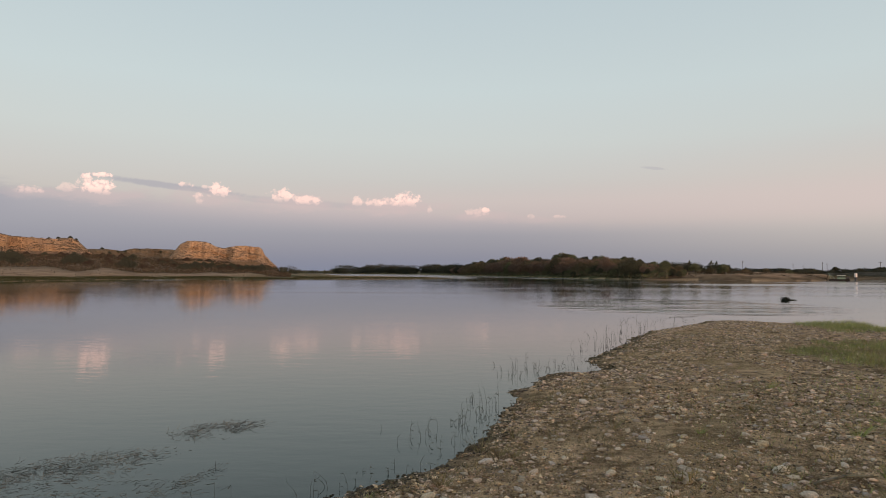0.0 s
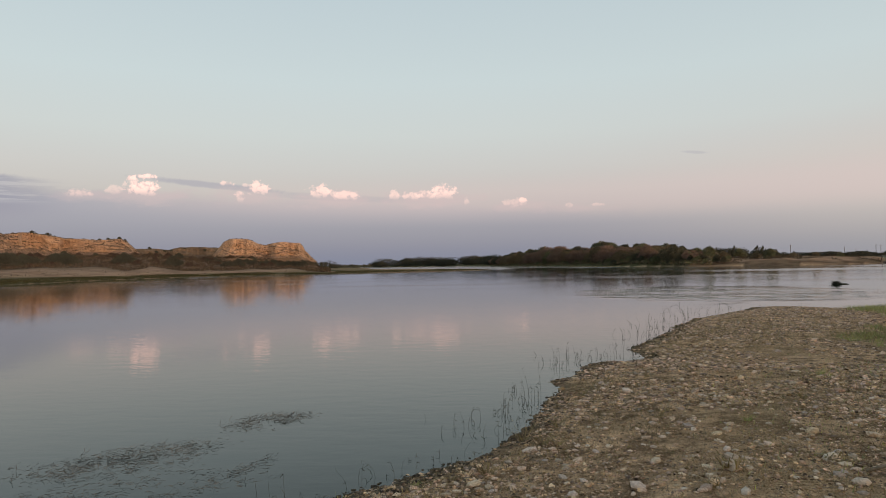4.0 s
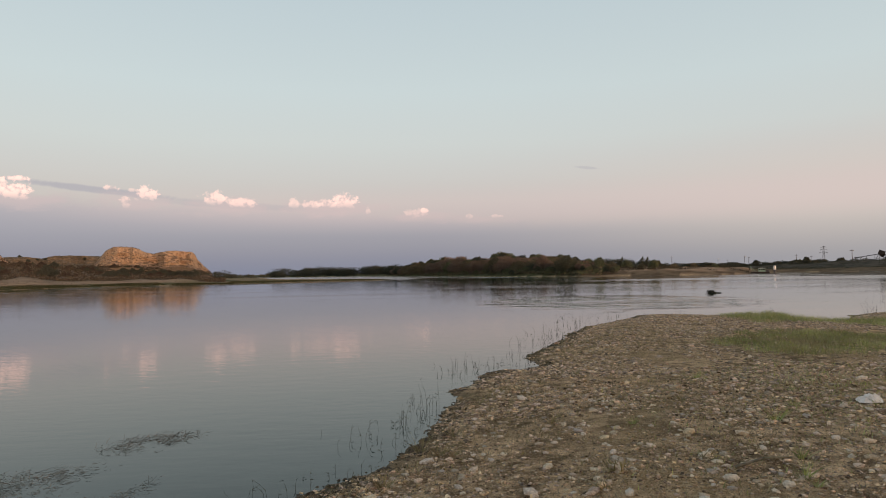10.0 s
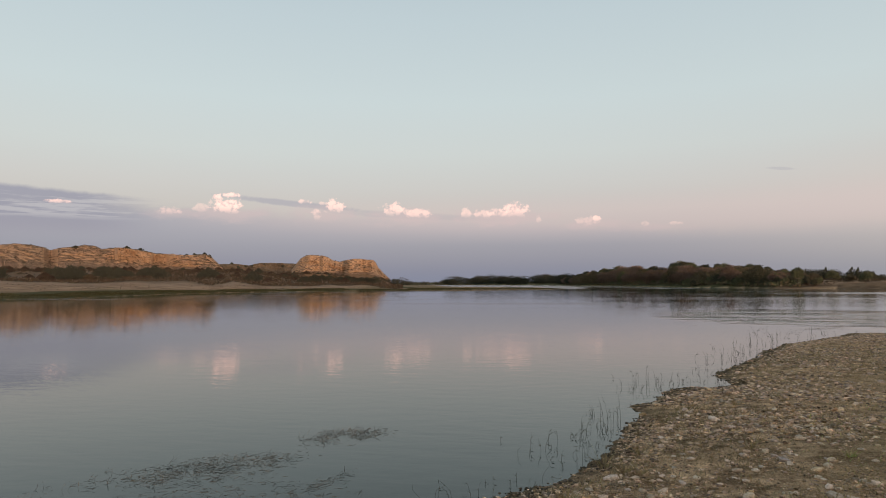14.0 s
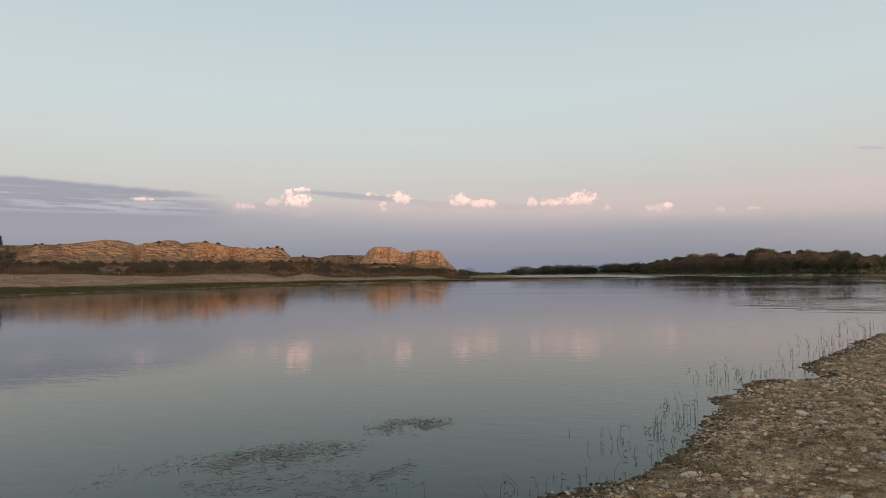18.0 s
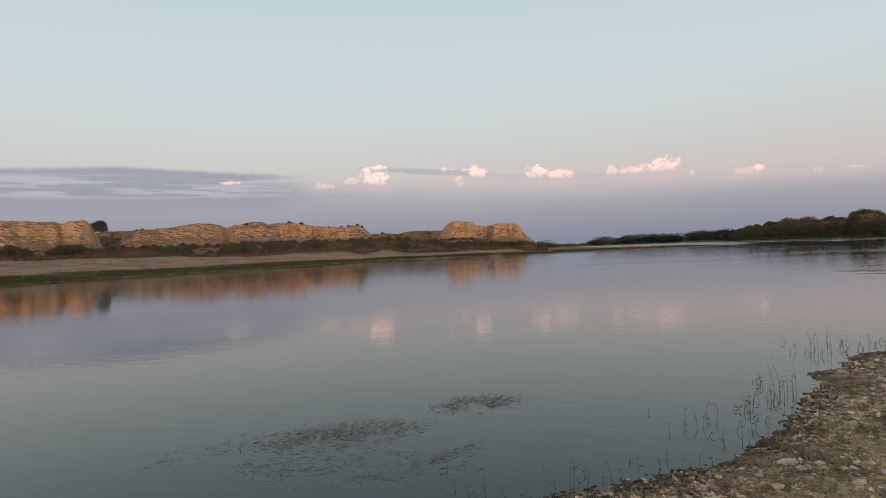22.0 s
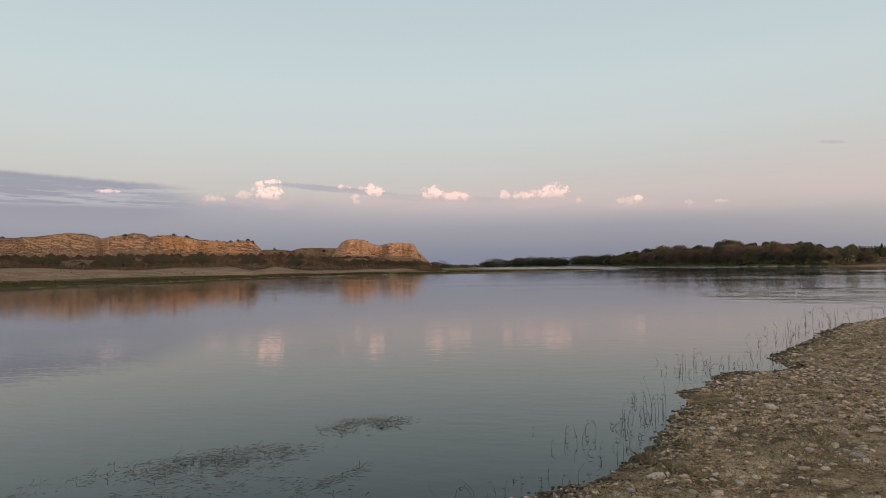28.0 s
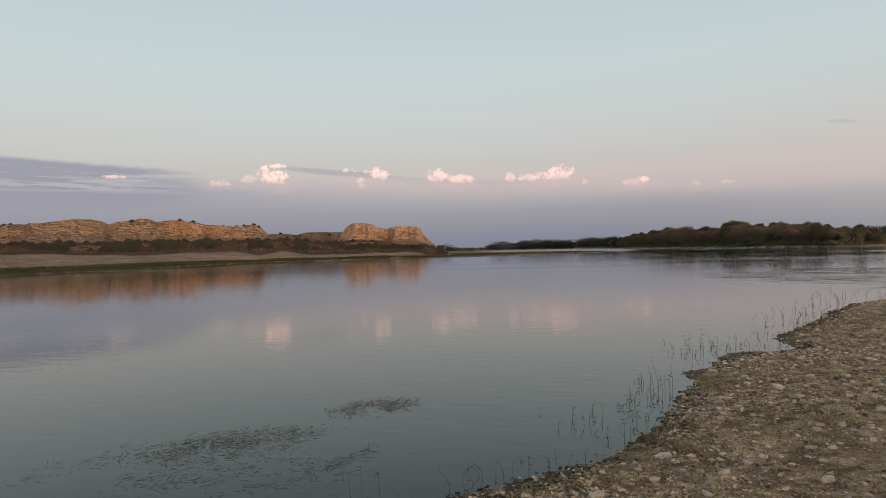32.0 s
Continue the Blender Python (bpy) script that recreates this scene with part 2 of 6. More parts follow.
def varied(name, dark, light, scale, rough=0.85, spec=0.3, bump=0.0, bscale=None, per="", spread=0.35, space="Object", tone=0.35):
    """Two-tone material with grain at two scales; per: 'object' or 'island' varies brightness piece by piece."""
    ma, n, b = material(name, rough, spec)
    co = n.add("ShaderNodeTexCoord").outputs[space]
    g1, g2 = n.noise(co, scale, 5.0, 0.6), n.noise(co, scale * 6.3, 3.0, 0.6)
    c = n.mix(n.step(n.m("ADD", n.m("MULTIPLY", g1, 0.65), n.m("MULTIPLY", g2, 0.35)), 0.33, 0.67), dark, light)
    if per:
        r = n.add("ShaderNodeObjectInfo").outputs["Random"] if per == "object" else n.add("ShaderNodeNewGeometry").outputs["Random Per Island"]
        hsv = n.add("ShaderNodeHueSaturation")
        n.put(hsv.inputs["Color"], c)
        n.put(hsv.inputs["Value"], n.m("ADD", 1.0 - spread, n.m("MULTIPLY", r, 2 * spread)))
        n.put(hsv.inputs["Hue"], n.m("ADD", 0.485, n.m("MULTIPLY", n.m("FRACT", n.m("MULTIPLY", r, 7.31)), 0.03)))
        n.put(hsv.inputs["Saturation"], n.m("ADD", 1.0 - tone, n.m("MULTIPLY", n.m("FRACT", n.m("MULTIPLY", r, 3.77)), tone * 1.2)))
        c = hsv.outputs[0]
    n.put(b.inputs["Base Color"], c)
    if bump:
        n.put(b.inputs["Normal"], n.bump(n.noise(co, bscale or scale * 4, 5.0, 0.65), 1.0, bump))
    return ma


M_STONE = varied("river_stone", (0.36, 0.27, 0.18), (0.72, 0.565, 0.405), 9.0, 0.8, 0.3, 0.004, 40.0, "object", 0.34, tone=0.45)
M_GRAVEL = varied("gravel", (0.2, 0.132, 0.078), (0.62, 0.44, 0.28), 12.0, 0.85, 0.25, 0.003, 60.0, "island", 0.6)
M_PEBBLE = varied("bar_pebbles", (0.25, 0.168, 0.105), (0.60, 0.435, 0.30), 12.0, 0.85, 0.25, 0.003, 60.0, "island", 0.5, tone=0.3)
# the dark end also stands in for shade in gaps between clods
M_CLOD = varied("soil_clod", (0.06, 0.037, 0.02), (0.64, 0.44, 0.265), 9.0, 0.95, 0.1, 0.004, 70.0, "island", 0.6)
M_WETCLOD = varied("wet_mud_clod", (0.045, 0.036, 0.023), (0.115, 0.09, 0.058), 9.0, 0.85, 0.15, 0.004, 70.0, "island", 0.45)
M_STEM = varied("dry_stem", (0.10, 0.085, 0.05), (0.22, 0.18, 0.11), 4.0, 0.8, 0.2, per="island", spread=0.3)
M_REED = varied("reed_stem", (0.025, 0.03, 0.02), (0.07, 0.07, 0.045), 4.0, 0.7, 0.3, per="island", spread=0.3)
M_GRASS = varied("green_grass", (0.20, 0.235, 0.06), (0.42, 0.43, 0.135), 1.2, 0.7, 0.3, per="island", spread=0.35)
M_DRYGRASS = varied("dry_grass", (0.2, 0.165, 0.075), (0.36, 0.29, 0.15), 1.2, 0.8, 0.2, per="island", spread=0.3)
M_LEAF = varied("green_leaves", (0.067, 0.083, 0.040), (0.152, 0.165, 0.081), 0.4, 0.75, 0.2, per="island", spread=0.25)
M_FARLEAF = varied("distant_leaves", (0.04, 0.047, 0.036), (0.066, 0.073, 0.052), 0.15, 0.85, 0.1, per="island", spread=0.16)
M_LEAFDARK = varied("dark_leaves", (0.044, 0.05, 0.032), (0.095, 0.098, 0.06), 0.4, 0.75, 0.2, per="island", spread=0.25)
M_LEAFRED = varied("tamarisk_twigs", (0.116, 0.083, 0.060), (0.207, 0.146, 0.104), 0.4, 0.8, 0.2, per="island", spread=0.25)
M_LEAFOLIVE = varied("olive_scrub", (0.091, 0.081, 0.045), (0.183, 0.152, 0.085), 0.4, 0.8, 0.2, per="island", spread=0.25)
M_MARGIN = varied("margin_grass", (0.03, 0.034, 0.014), (0.056, 0.058, 0.025), 0.2, 0.9, 0.05, per="island", spread=0.2)
M_BRUSH = varied("dry_brush", (0.04, 0.031, 0.023), (0.085, 0.063, 0.045), 0.12, 0.9, 0.1, per="island", spread=0.18)
M_SCRUB = varied("dry_scrub", (0.045, 0.038, 0.024), (0.095, 0.075, 0.047), 0.3, 0.85, 0.2, per="island", spread=0.4)
M_BARK = varied("bark", (0.05, 0.04, 0.03), (0.12, 0.10, 0.08), 3.0, 0.9, 0.1, 0.02, 8.0)
M_WEED = varied("floating_weed", (0.028, 0.023, 0.016), (0.21, 0.165, 0.115), 3.0, 0.6, 0.4, per="island", spread=0.45)
M_WHITE = varied("white_plastic", (0.62, 0.56, 0.52), (0.84, 0.78, 0.73), 6.0, 0.45, 0.5, 0.01, 20.0)
M_STEEL = varied("weathered_steel", (0.035, 0.035, 0.038), (0.085, 0.082, 0.08), 1.5, 0.6, 0.4, 0.01, 6.0)
M_RUST = varied("rusty_steel", (0.016, 0.014, 0.013), (0.034, 0.028, 0.025), 1.5, 0.75, 0.3, 0.01, 6.0)
M_GREENPAINT = varied("faded_green_paint", (0.14, 0.22, 0.16), (0.26, 0.36, 0.28), 1.5, 0.5, 0.4)
M_PALEPAINT = varied("pale_paint", (0.55, 0.58, 0.56), (0.75, 0.77, 0.75), 1.5, 0.5, 0.4)
M_GLASS, _n, _b = material("dark_window_glass", 0.08, 0.5)
_b.inputs["Base Color"].default_value = (0.02, 0.025, 0.03, 1)
M_SPOIL = varied("gravel_heap", (0.03, 0.03, 0.022), (0.085, 0.076, 0.06), 0.45, 0.95, 0.1, 0.4, 0.8)

# ground: brown gravelly soil near the water, sand on the far banks, grass and scrub by mask
M_GROUND, n, b = material("river_bank_ground", 0.95, 0.06)
co = n.add("ShaderNodeTexCoord").outputs["Object"]
zone = n.add("ShaderNodeAttribute")
zone.attribute_name = "zone"
zs = n.add("ShaderNodeSeparateColor")
n.put(zs.inputs[0], zone.outputs["Color"])
big, mid, fine, grit = n.noise(co, 0.7, 4.0), n.noise(co, 4.0, 5.0, 0.6), n.noise(co, 28.0, 5.0, 0.65), n.voronoi(co, 42.0)
# dark soil tone deepened to stand in for shadow between the lumps
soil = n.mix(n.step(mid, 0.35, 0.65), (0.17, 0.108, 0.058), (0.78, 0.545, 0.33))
soil = n.mix(n.step(big, 0.45, 0.7), soil, n.mix(n.step(fine, 0.4, 0.65), (0.34, 0.23, 0.12), (0.60, 0.425, 0.24)))
soil = n.mix(n.m("MULTIPLY", n.step(fine, 0.52, 0.75), 0.65), soil, (0.62, 0.48, 0.32))
soil = n.mix(n.m("MULTIPLY", n.step(grit, 0.28, 0.08), 0.35), soil, (0.44, 0.35, 0.245))
crumb_and_gap_shade = n.noise(co, 130.0, 3.0, 0.7)
# shade of the gaps between crumbs and stones, put into the soil colour
soil = n.mix(n.m("MULTIPLY", n.step(crumb_and_gap_shade, 0.48, 0.37), 0.85), soil, (0.055, 0.034, 0.019))
soil = n.mix(n.m("MULTIPLY", n.step(crumb_and_gap_shade, 0.55, 0.66), 0.55), soil, (0.68, 0.53, 0.36))
wide = n.noise(co, 0.06, 5.0, 0.6)
patch = n.noise(co, 0.35, 5.0, 0.65)
sand = n.mix(n.step(patch, 0.35, 0.65), (0.24, 0.158, 0.102), (0.37, 0.255, 0.168))
sand = n.mix(n.m("MULTIPLY", n.step(wide, 0.5, 0.7), 0.4), sand, (0.19, 0.135, 0.09))
green = n.mix(n.step(patch, 0.35, 0.65), (0.05, 0.052, 0.022), (0.10, 0.092, 0.042))
scrub = n.mix(n.step(patch, 0.35, 0.65), (0.085, 0.058, 0.036), (0.155, 0.115, 0.072))
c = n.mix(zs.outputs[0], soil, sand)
c = n.mix(zs.outputs[1], c, green)
c = n.mix(zs.outputs[2], c, scrub)
pz = n.add("ShaderNodeSeparateXYZ")
n.put(pz.inputs[0], co)
wet = n.step(n.m("ADD", pz.outputs[2], n.m("MULTIPLY", n.m("SUBTRACT", mid, 0.5), 0.06)), 0.07, 0.0)
c = n.mix(n.m("MULTIPLY", wet, 0.55), c, (0.045, 0.042, 0.028))
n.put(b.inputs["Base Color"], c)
n.put(b.inputs["Roughness"], n.m("SUBTRACT", 0.93, n.m("MULTIPLY", wet, 0.12)))
h = n.m("ADD", n.m("MULTIPLY", mid, 0.5), n.m("ADD", n.m("MULTIPLY", fine, 0.3), n.m("MULTIPLY", n.m("SUBTRACT", 0.4, n.m("MINIMUM", grit, 0.4)), 0.5)))
n.put(b.inputs["Normal"], n.bump(h, 1.0, 0.2))

# dull scrubby slopes of the ridges behind
M_RIDGE = varied("scrubby_ridge", (0.06, 0.05, 0.033), (0.19, 0.14, 0.095), 0.35, 0.95, 0.1, 0.5, 0.6)

# loess cliffs: ochre clay, strata, runnels, darker crust with dry scrub on the slopes
M_CLIFF, n, b = material("ochre_clay_cliff", 0.95, 0.1)
co = n.add("ShaderNodeTexCoord").outputs["Object"]
ps = n.add("ShaderNodeSeparateXYZ")
n.put(ps.inputs[0], co)
flat = n.vec(ps.outputs[0], ps.outputs[1], n.m("MULTIPLY", ps.outputs[2], 0.22))
runnel = n.noise(flat, 0.55, 6.0, 0.65)
strata = n.noise(n.vec(n.m("MULTIPLY", ps.outputs[0], 0.03), n.m("MULTIPLY", ps.outputs[1], 0.03), ps.outputs[2]), 0.9, 4.0, 0.6)
clod = n.noise(co, 2.1, 6.0, 0.72)
crack_and_shade = n.noise(n.vec(ps.outputs[0], ps.outputs[1], n.m("MULTIPLY", ps.outputs[2], 0.35)), 1.6, 5.0, 0.7)
geo = n.add("ShaderNodeNewGeometry")
gs = n.add("ShaderNodeSeparateXYZ")
n.put(gs.inputs[0], geo.outputs["True Normal"])
slope = n.step(gs.outputs[2], 0.3, 0.72)
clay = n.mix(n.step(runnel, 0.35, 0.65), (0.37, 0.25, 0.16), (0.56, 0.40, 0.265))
clay = n.mix(n.m("MULTIPLY", n.step(strata, 0.45, 0.65), 0.45), clay, (0.45, 0.305, 0.175))
crust = n.mix(n.step(clod, 0.465, 0.55), (0.085, 0.06, 0.042), (0.42, 0.30, 0.205))
# the recesses of the cracks get their shade painted into the clay colour
clay = n.mix(n.m("MULTIPLY", n.step(crack_and_shade, 0.46, 0.36), 0.7), clay, (0.15, 0.092, 0.056))
c = n.mix(slope, clay, crust)
c = n.mix(n.m("MULTIPLY", n.step(gs.outputs[2], 0.9, 0.99), 0.7), c, (0.14, 0.098, 0.058))
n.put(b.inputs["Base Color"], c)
n.put(b.inputs["Normal"], n.bump(n.m("ADD", n.m("ADD", runnel, n.m("MULTIPLY", clod, 0.7)), n.m("MULTIPLY", crack_and_shade, 0.5)), 1.0, 1.3))

# river water: murky green-grey body under a nearly smooth surface
M_WATER, n, b = material("river_water", 0.03, 0.5)
b.inputs["IOR"].default_value = 1.335
co = n.add("ShaderNodeTexCoord").outputs["Object"]
ws = n.add("ShaderNodeSeparateXYZ")
n.put(ws.inputs[0], co)
body = n.mix(n.noise(co, 0.05, 3.0), (0.002, 0.012, 0.008), (0.005, 0.019, 0.013))
n.put(b.inputs["Base Color"], body)
swell = n.noise(n.vec(n.m("MULTIPLY", ws.outputs[0], 0.6), ws.outputs[1], 0.0), 0.5, 2.0, 0.5)
ripple = n.noise(n.vec(n.m("MULTIPLY", ws.outputs[0], 0.42), ws.outputs[1], 0.0), 4.0, 3.0, 0.55)
fine_ripple = n.noise(n.vec(n.m("MULTIPLY", ws.outputs[0], 0.5), ws.outputs[1], 4.0), 11.0, 2.0, 0.5)
gust = n.noise(n.vec(n.m("MULTIPLY", ws.outputs[0], 0.03), n.m("MULTIPLY", ws.outputs[1], 0.09), 0.0), 1.0, 3.0, 0.6)
current = n.step(n.m("SUBTRACT", ws.outputs[0], n.m("MULTIPLY", ws.outputs[1], 0.10)), -2.0, 14.0)
rough_patch = n.m("MULTIPLY", n.step(gust, 0.40, 0.62), n.m("ADD", 0.3, n.m("MULTIPLY", current, 0.7)))
hgt = n.m("ADD", n.m("MULTIPLY", swell, 0.08), n.m("MULTIPLY", ripple, n.m("ADD", 0.10, n.m("MULTIPLY", rough_patch, 0.2))))
chop = n.noise(n.vec(n.m("MULTIPLY", ws.outputs[0], 0.16), ws.outputs[1], 2.0), 1.15, 2.0, 0.5)
hgt = n.m("ADD", hgt, n.m("MULTIPLY", chop, n.m("MULTIPLY", rough_patch, n.m("MULTIPLY", current, 0.35))))
hgt = n.m("ADD", hgt, n.m("MULTIPLY", fine_ripple, n.m("ADD", 0.035, n.m("MULTIPLY", rough_patch, 0.03))))
# wind lanes: ruffled strips along the far banks, behind the spit and round the shoal
X, Y = ws.outputs[0], ws.outputs[1]
lane = n.noise(n.vec(n.m("MULTIPLY", X, 0.035), n.m("MULTIPLY", Y, 0.11), 9.0), 1.0, 4.0, 0.6)
d1 = n.m("ADD", n.m("SUBTRACT", X, 7.7), n.m("MULTIPLY", n.m("SUBTRACT", Y, 340.0), 0.196))
strip1 = n.m("MULTIPLY", n.step(d1, -19.0, -13.0), n.step(Y, 150.0, 170.0))
d2 = n.m("ADD", Y, n.m("MULTIPLY", X, 0.32))
strip2 = n.m("MULTIPLY", n.m("MULTIPLY", n.step(d2, 95.0, 101.0), n.step(d2, 124.0, 115.0)), n.step(X, 30.0, 44.0))
strip3 = n.m("MULTIPLY", n.step(Y, 164.0, 170.0), n.step(X, 14.0, 6.0))
lanes = n.m("MAXIMUM", n.m("MAXIMUM", strip1, strip2), strip3)
lanes = n.m("MULTIPLY", lanes, n.step(lane, 0.30, 0.50))
ru, rv = n.m("DIVIDE", n.m("SUBTRACT", X, 12.5), 8.5), n.m("DIVIDE", n.m("SUBTRACT", Y, 33.0), 9.0)
riffle = n.step(n.m("ADD", n.m("MULTIPLY", ru, ru), n.m("MULTIPLY", rv, rv)), 1.0, 0.25)
curl = n.noise(n.vec(n.m("MULTIPLY", X, 0.11), n.m("MULTIPLY", Y, 0.5), 3.0), 1.0, 4.0, 0.6)
riffle = n.m("MULTIPLY", riffle, n.step(curl, 0.44, 0.6))
fleck = n.m("MULTIPLY", n.step(lane, 0.52, 0.62), n.m("MULTIPLY", n.step(Y, 34.0, 60.0), 0.55))
hgt = n.m("ADD", hgt, n.m("MULTIPLY", chop, n.m("MULTIPLY", riffle, 2.6)))
n.put(b.inputs["Normal"], n.bump(hgt, 0.75, 0.03))
rgh = n.m("ADD", 0.015, n.m("ADD", n.m("MULTIPLY", rough_patch, 0.03), n.m("MULTIPLY", current, 0.012)))
n.put(b.inputs["Roughness"], n.m("ADD", rgh, n.m("ADD", n.m("MULTIPLY", lanes, 0.13), n.m("MULTIPLY", fleck, 0.16))))

# ---------------------------------------------------------------- mesh helpers


def solid(name, verts, faces, mat, smooth=True):
    """A mesh from arrays of vertices and of equal-sized faces."""
    verts, faces = np.asarray(verts, dtype=np.float32), np.asarray(faces, dtype=np.int32)
    me = bpy.data.meshes.new(name)
    k = faces.shape[1]
    me.vertices.add(len(verts)), me.loops.add(faces.size), me.polygons.add(len(faces))
    me.vertices.foreach_set("co", verts.ravel())
    me.loops.foreach_set("vertex_index", faces.ravel())
    me.polygons.foreach_set("loop_start", np.arange(0, faces.size, k, dtype=np.int32))
    me.polygons.foreach_set("use_smooth", np.full(len(faces), smooth))
    me.update(calc_edges=True)
    me.materials.append(mat)
    return me


def part(name, me, parent, label="", at=None):
    """Links a mesh as one object under a thing or a part."""
    ob = new(name, me)
    ob.parent = parent
    if at is not None:
        ob.matrix_basis = at
    return tagged(ob, label) if label else ob


def from_bm(name, bm, mat, smooth=False):
    me = bpy.data.meshes.new(name)
    bm.to_mesh(me)
    bm.free()
    me.materials.append(mat)
    if smooth:
        me.polygons.foreach_set("use_smooth", np.full(len(me.polygons), True))
    return me


def thing(name, label, category, at, group="", kind=""):
    ob = new(name)
    ob.empty_display_size = 0.2
    ob.matrix_basis = at
    return tagged(ob, label, category, group, kind)


def box_bm(sx, sy, sz, at=(0, 0, 0), bevel=0.0, bm=None):
    """A bevelled box that stands on the point at."""
    own = bm is None
    bm = bm or bmesh.new()
    r = bmesh.ops.create_cube(bm, size=1.0, matrix=Matrix.Translation(Vector(at) + Vector((0, 0, sz / 2))) @ Matrix.Diagonal((sx, sy, sz, 1)))
    if bevel:
        edges = list({e for v in r["verts"] for e in v.link_edges})
        bmesh.ops.bevel(bm, geom=edges, offset=bevel, segments=1, affect="EDGES", profile=0.5)
    return bm


def rod_bm(a, b, r0, r1=None, sides=6, bm=None):
    """A tapered rod from a to b."""
    bm = bm or bmesh.new()
    a, b = Vector(a), Vector(b)
    d = b - a
    m = Matrix.Translation((a + b) / 2) @ d.to_track_quat("Z", "Y").to_matrix().to_4x4()
    bmesh.ops.create_cone(bm, cap_ends=True, segments=sides, radius1=r0, radius2=r0 if r1 is None else r1, depth=d.length, matrix=m)
    return bm


def polar(a, r, z=0.0):
    """World point at azimuth a (degrees clockwise from +y) and distance r."""
    return Vector((r * math.sin(radians(a)), r * math.cos(radians(a)), z))


def seg_dist(px, py, line, closed=True):
    best = np.full(px.shape, 1e9)
    pts = line + [line[0]] if closed else line
    for (x0, y0), (x1, y1) in zip(pts[:-1], pts[1:]):
        dx, dy = x1 - x0, y1 - y0
        t = np.clip(((px - x0) * dx + (py - y0) * dy) / (dx * dx + dy * dy), 0, 1)
        best = np.minimum(best, np.hypot(px - x0 - t * dx, py - y0 - t * dy))
    return best


def signed(px, py, line):
    """Signed distance to a closed outline, positive inside."""
    inside = np.zeros(px.shape, bool)
    for (x0, y0), (x1, y1) in zip(line, line[1:] + line[:1]):
        if y0 != y1:
            inside ^= ((y0 > py) != (y1 > py)) & (px < (x1 - x0) * (py - y0) / (y1 - y0) + x0)
    return np.where(inside, 1, -1) * seg_dist(px, py, line)


def value_noise(x, y, seed=0):
    """Smooth lattice noise in 0..1 over arrays."""
    xi, yi = np.floor(x).astype(np.int64), np.floor(y).astype(np.int64)
    fx, fy = x - xi, y - yi
    fx, fy = fx * fx * (3 - 2 * fx), fy * fy * (3 - 2 * fy)

    def lat(i, j):
        k = (i * 374761393 + j * 668265263 + seed * 982451653) & 0x7FFFFFFF
        k = ((k ^ (k >> 13)) * 1274126177) & 0x7FFFFFFF
        return ((k ^ (k >> 16)) & 0xFFFF) / 65535.0
    return (lat(xi, yi) * (1 - fx) + lat(xi + 1, yi) * fx) * (1 - fy) + (lat(xi, yi + 1) * (1 - fx) + lat(xi + 1, yi + 1) * fx) * fy


def fbm(x, y, octaves=4, seed=0):
    s, a, tot = 0.0, 1.0, 0.0
    for o in range(octaves):
        s = s + a * value_noise(x * 2 ** o, y * 2 ** o, seed + o)
        tot += a
        a *= 0.55
    return s / tot


# ---------------------------------------------------------------- ground and water
SHORE = [(-12, -40), (-5.2, -8), (-3.3, 0.6), (-2.0, 3.1), (-1.4, 3.95), (-1.2, 4.45), (-0.9, 4.75), (-0.45, 5.15), (0.0, 5.7), (0.42, 6.55), (0.68, 7.45), (0.88, 8.1), (1.04, 8.6), (0.92, 9.1), (1.36, 9.45),
         (1.56, 10.3), (1.92, 10.72), (2.45, 10.86), (2.8, 11.15), (2.8, 12.2), (3.12, 13.0), (3.65, 13.9), (4.15, 14.7), (4.75, 16.2), (6.1, 18.6), (7.6, 20.3), (8.5, 21.2), (9.4, 22.5), (10.5, 22.2), (11.2, 21.6), (11.7, 21.0), (13.2, 21.4), (13.9, 21.1),
         (13.5, 19.5), (13.1, 17.9), (14.1, 18.3), (16.0, 20.3), (17.2, 20.8), (18.4, 21.4), (22.0, 24.5), (40, 33), (90, 42), (400, 0), (3500, -200), (3500, -4800), (-300, -4800), (-60, -300)]
LEFT_BANK = [(-150, -400), (-72, 0), (-65, 41), (-67, 56), (-63, 75), (-66, 98), (-64, 118), (-57, 133), (-46, 141), (-33, 138), (-18, 141), (-6, 150), (4, 162), (2, 176),
             (-4, 212), (-20, 234), (-34, 248), (-50, 305), (-84, 430), (-140, 530), (-420, 680), (-4800, 900), (-4800, -4800), (-400, -4800)]
FAR_BANK = [tuple(polar(a, r)[:2]) for a, r in ((-14, 620), (-9, 560), (-5.5, 520), (-2.6, 460), (1.3, 340), (5.8, 260), (11.5, 190), (17.5, 164), (21.5, 160), (25.5, 160),
                                                (29.5, 164), (31.2, 170), (31.4, 196), (34, 200), (38, 194), (42, 188), (52, 170), (70, 180))] + [(700, 60), (4800, 200), (4800, 4800), (-4800, 4800), (-4800, 950), (-420, 730)]


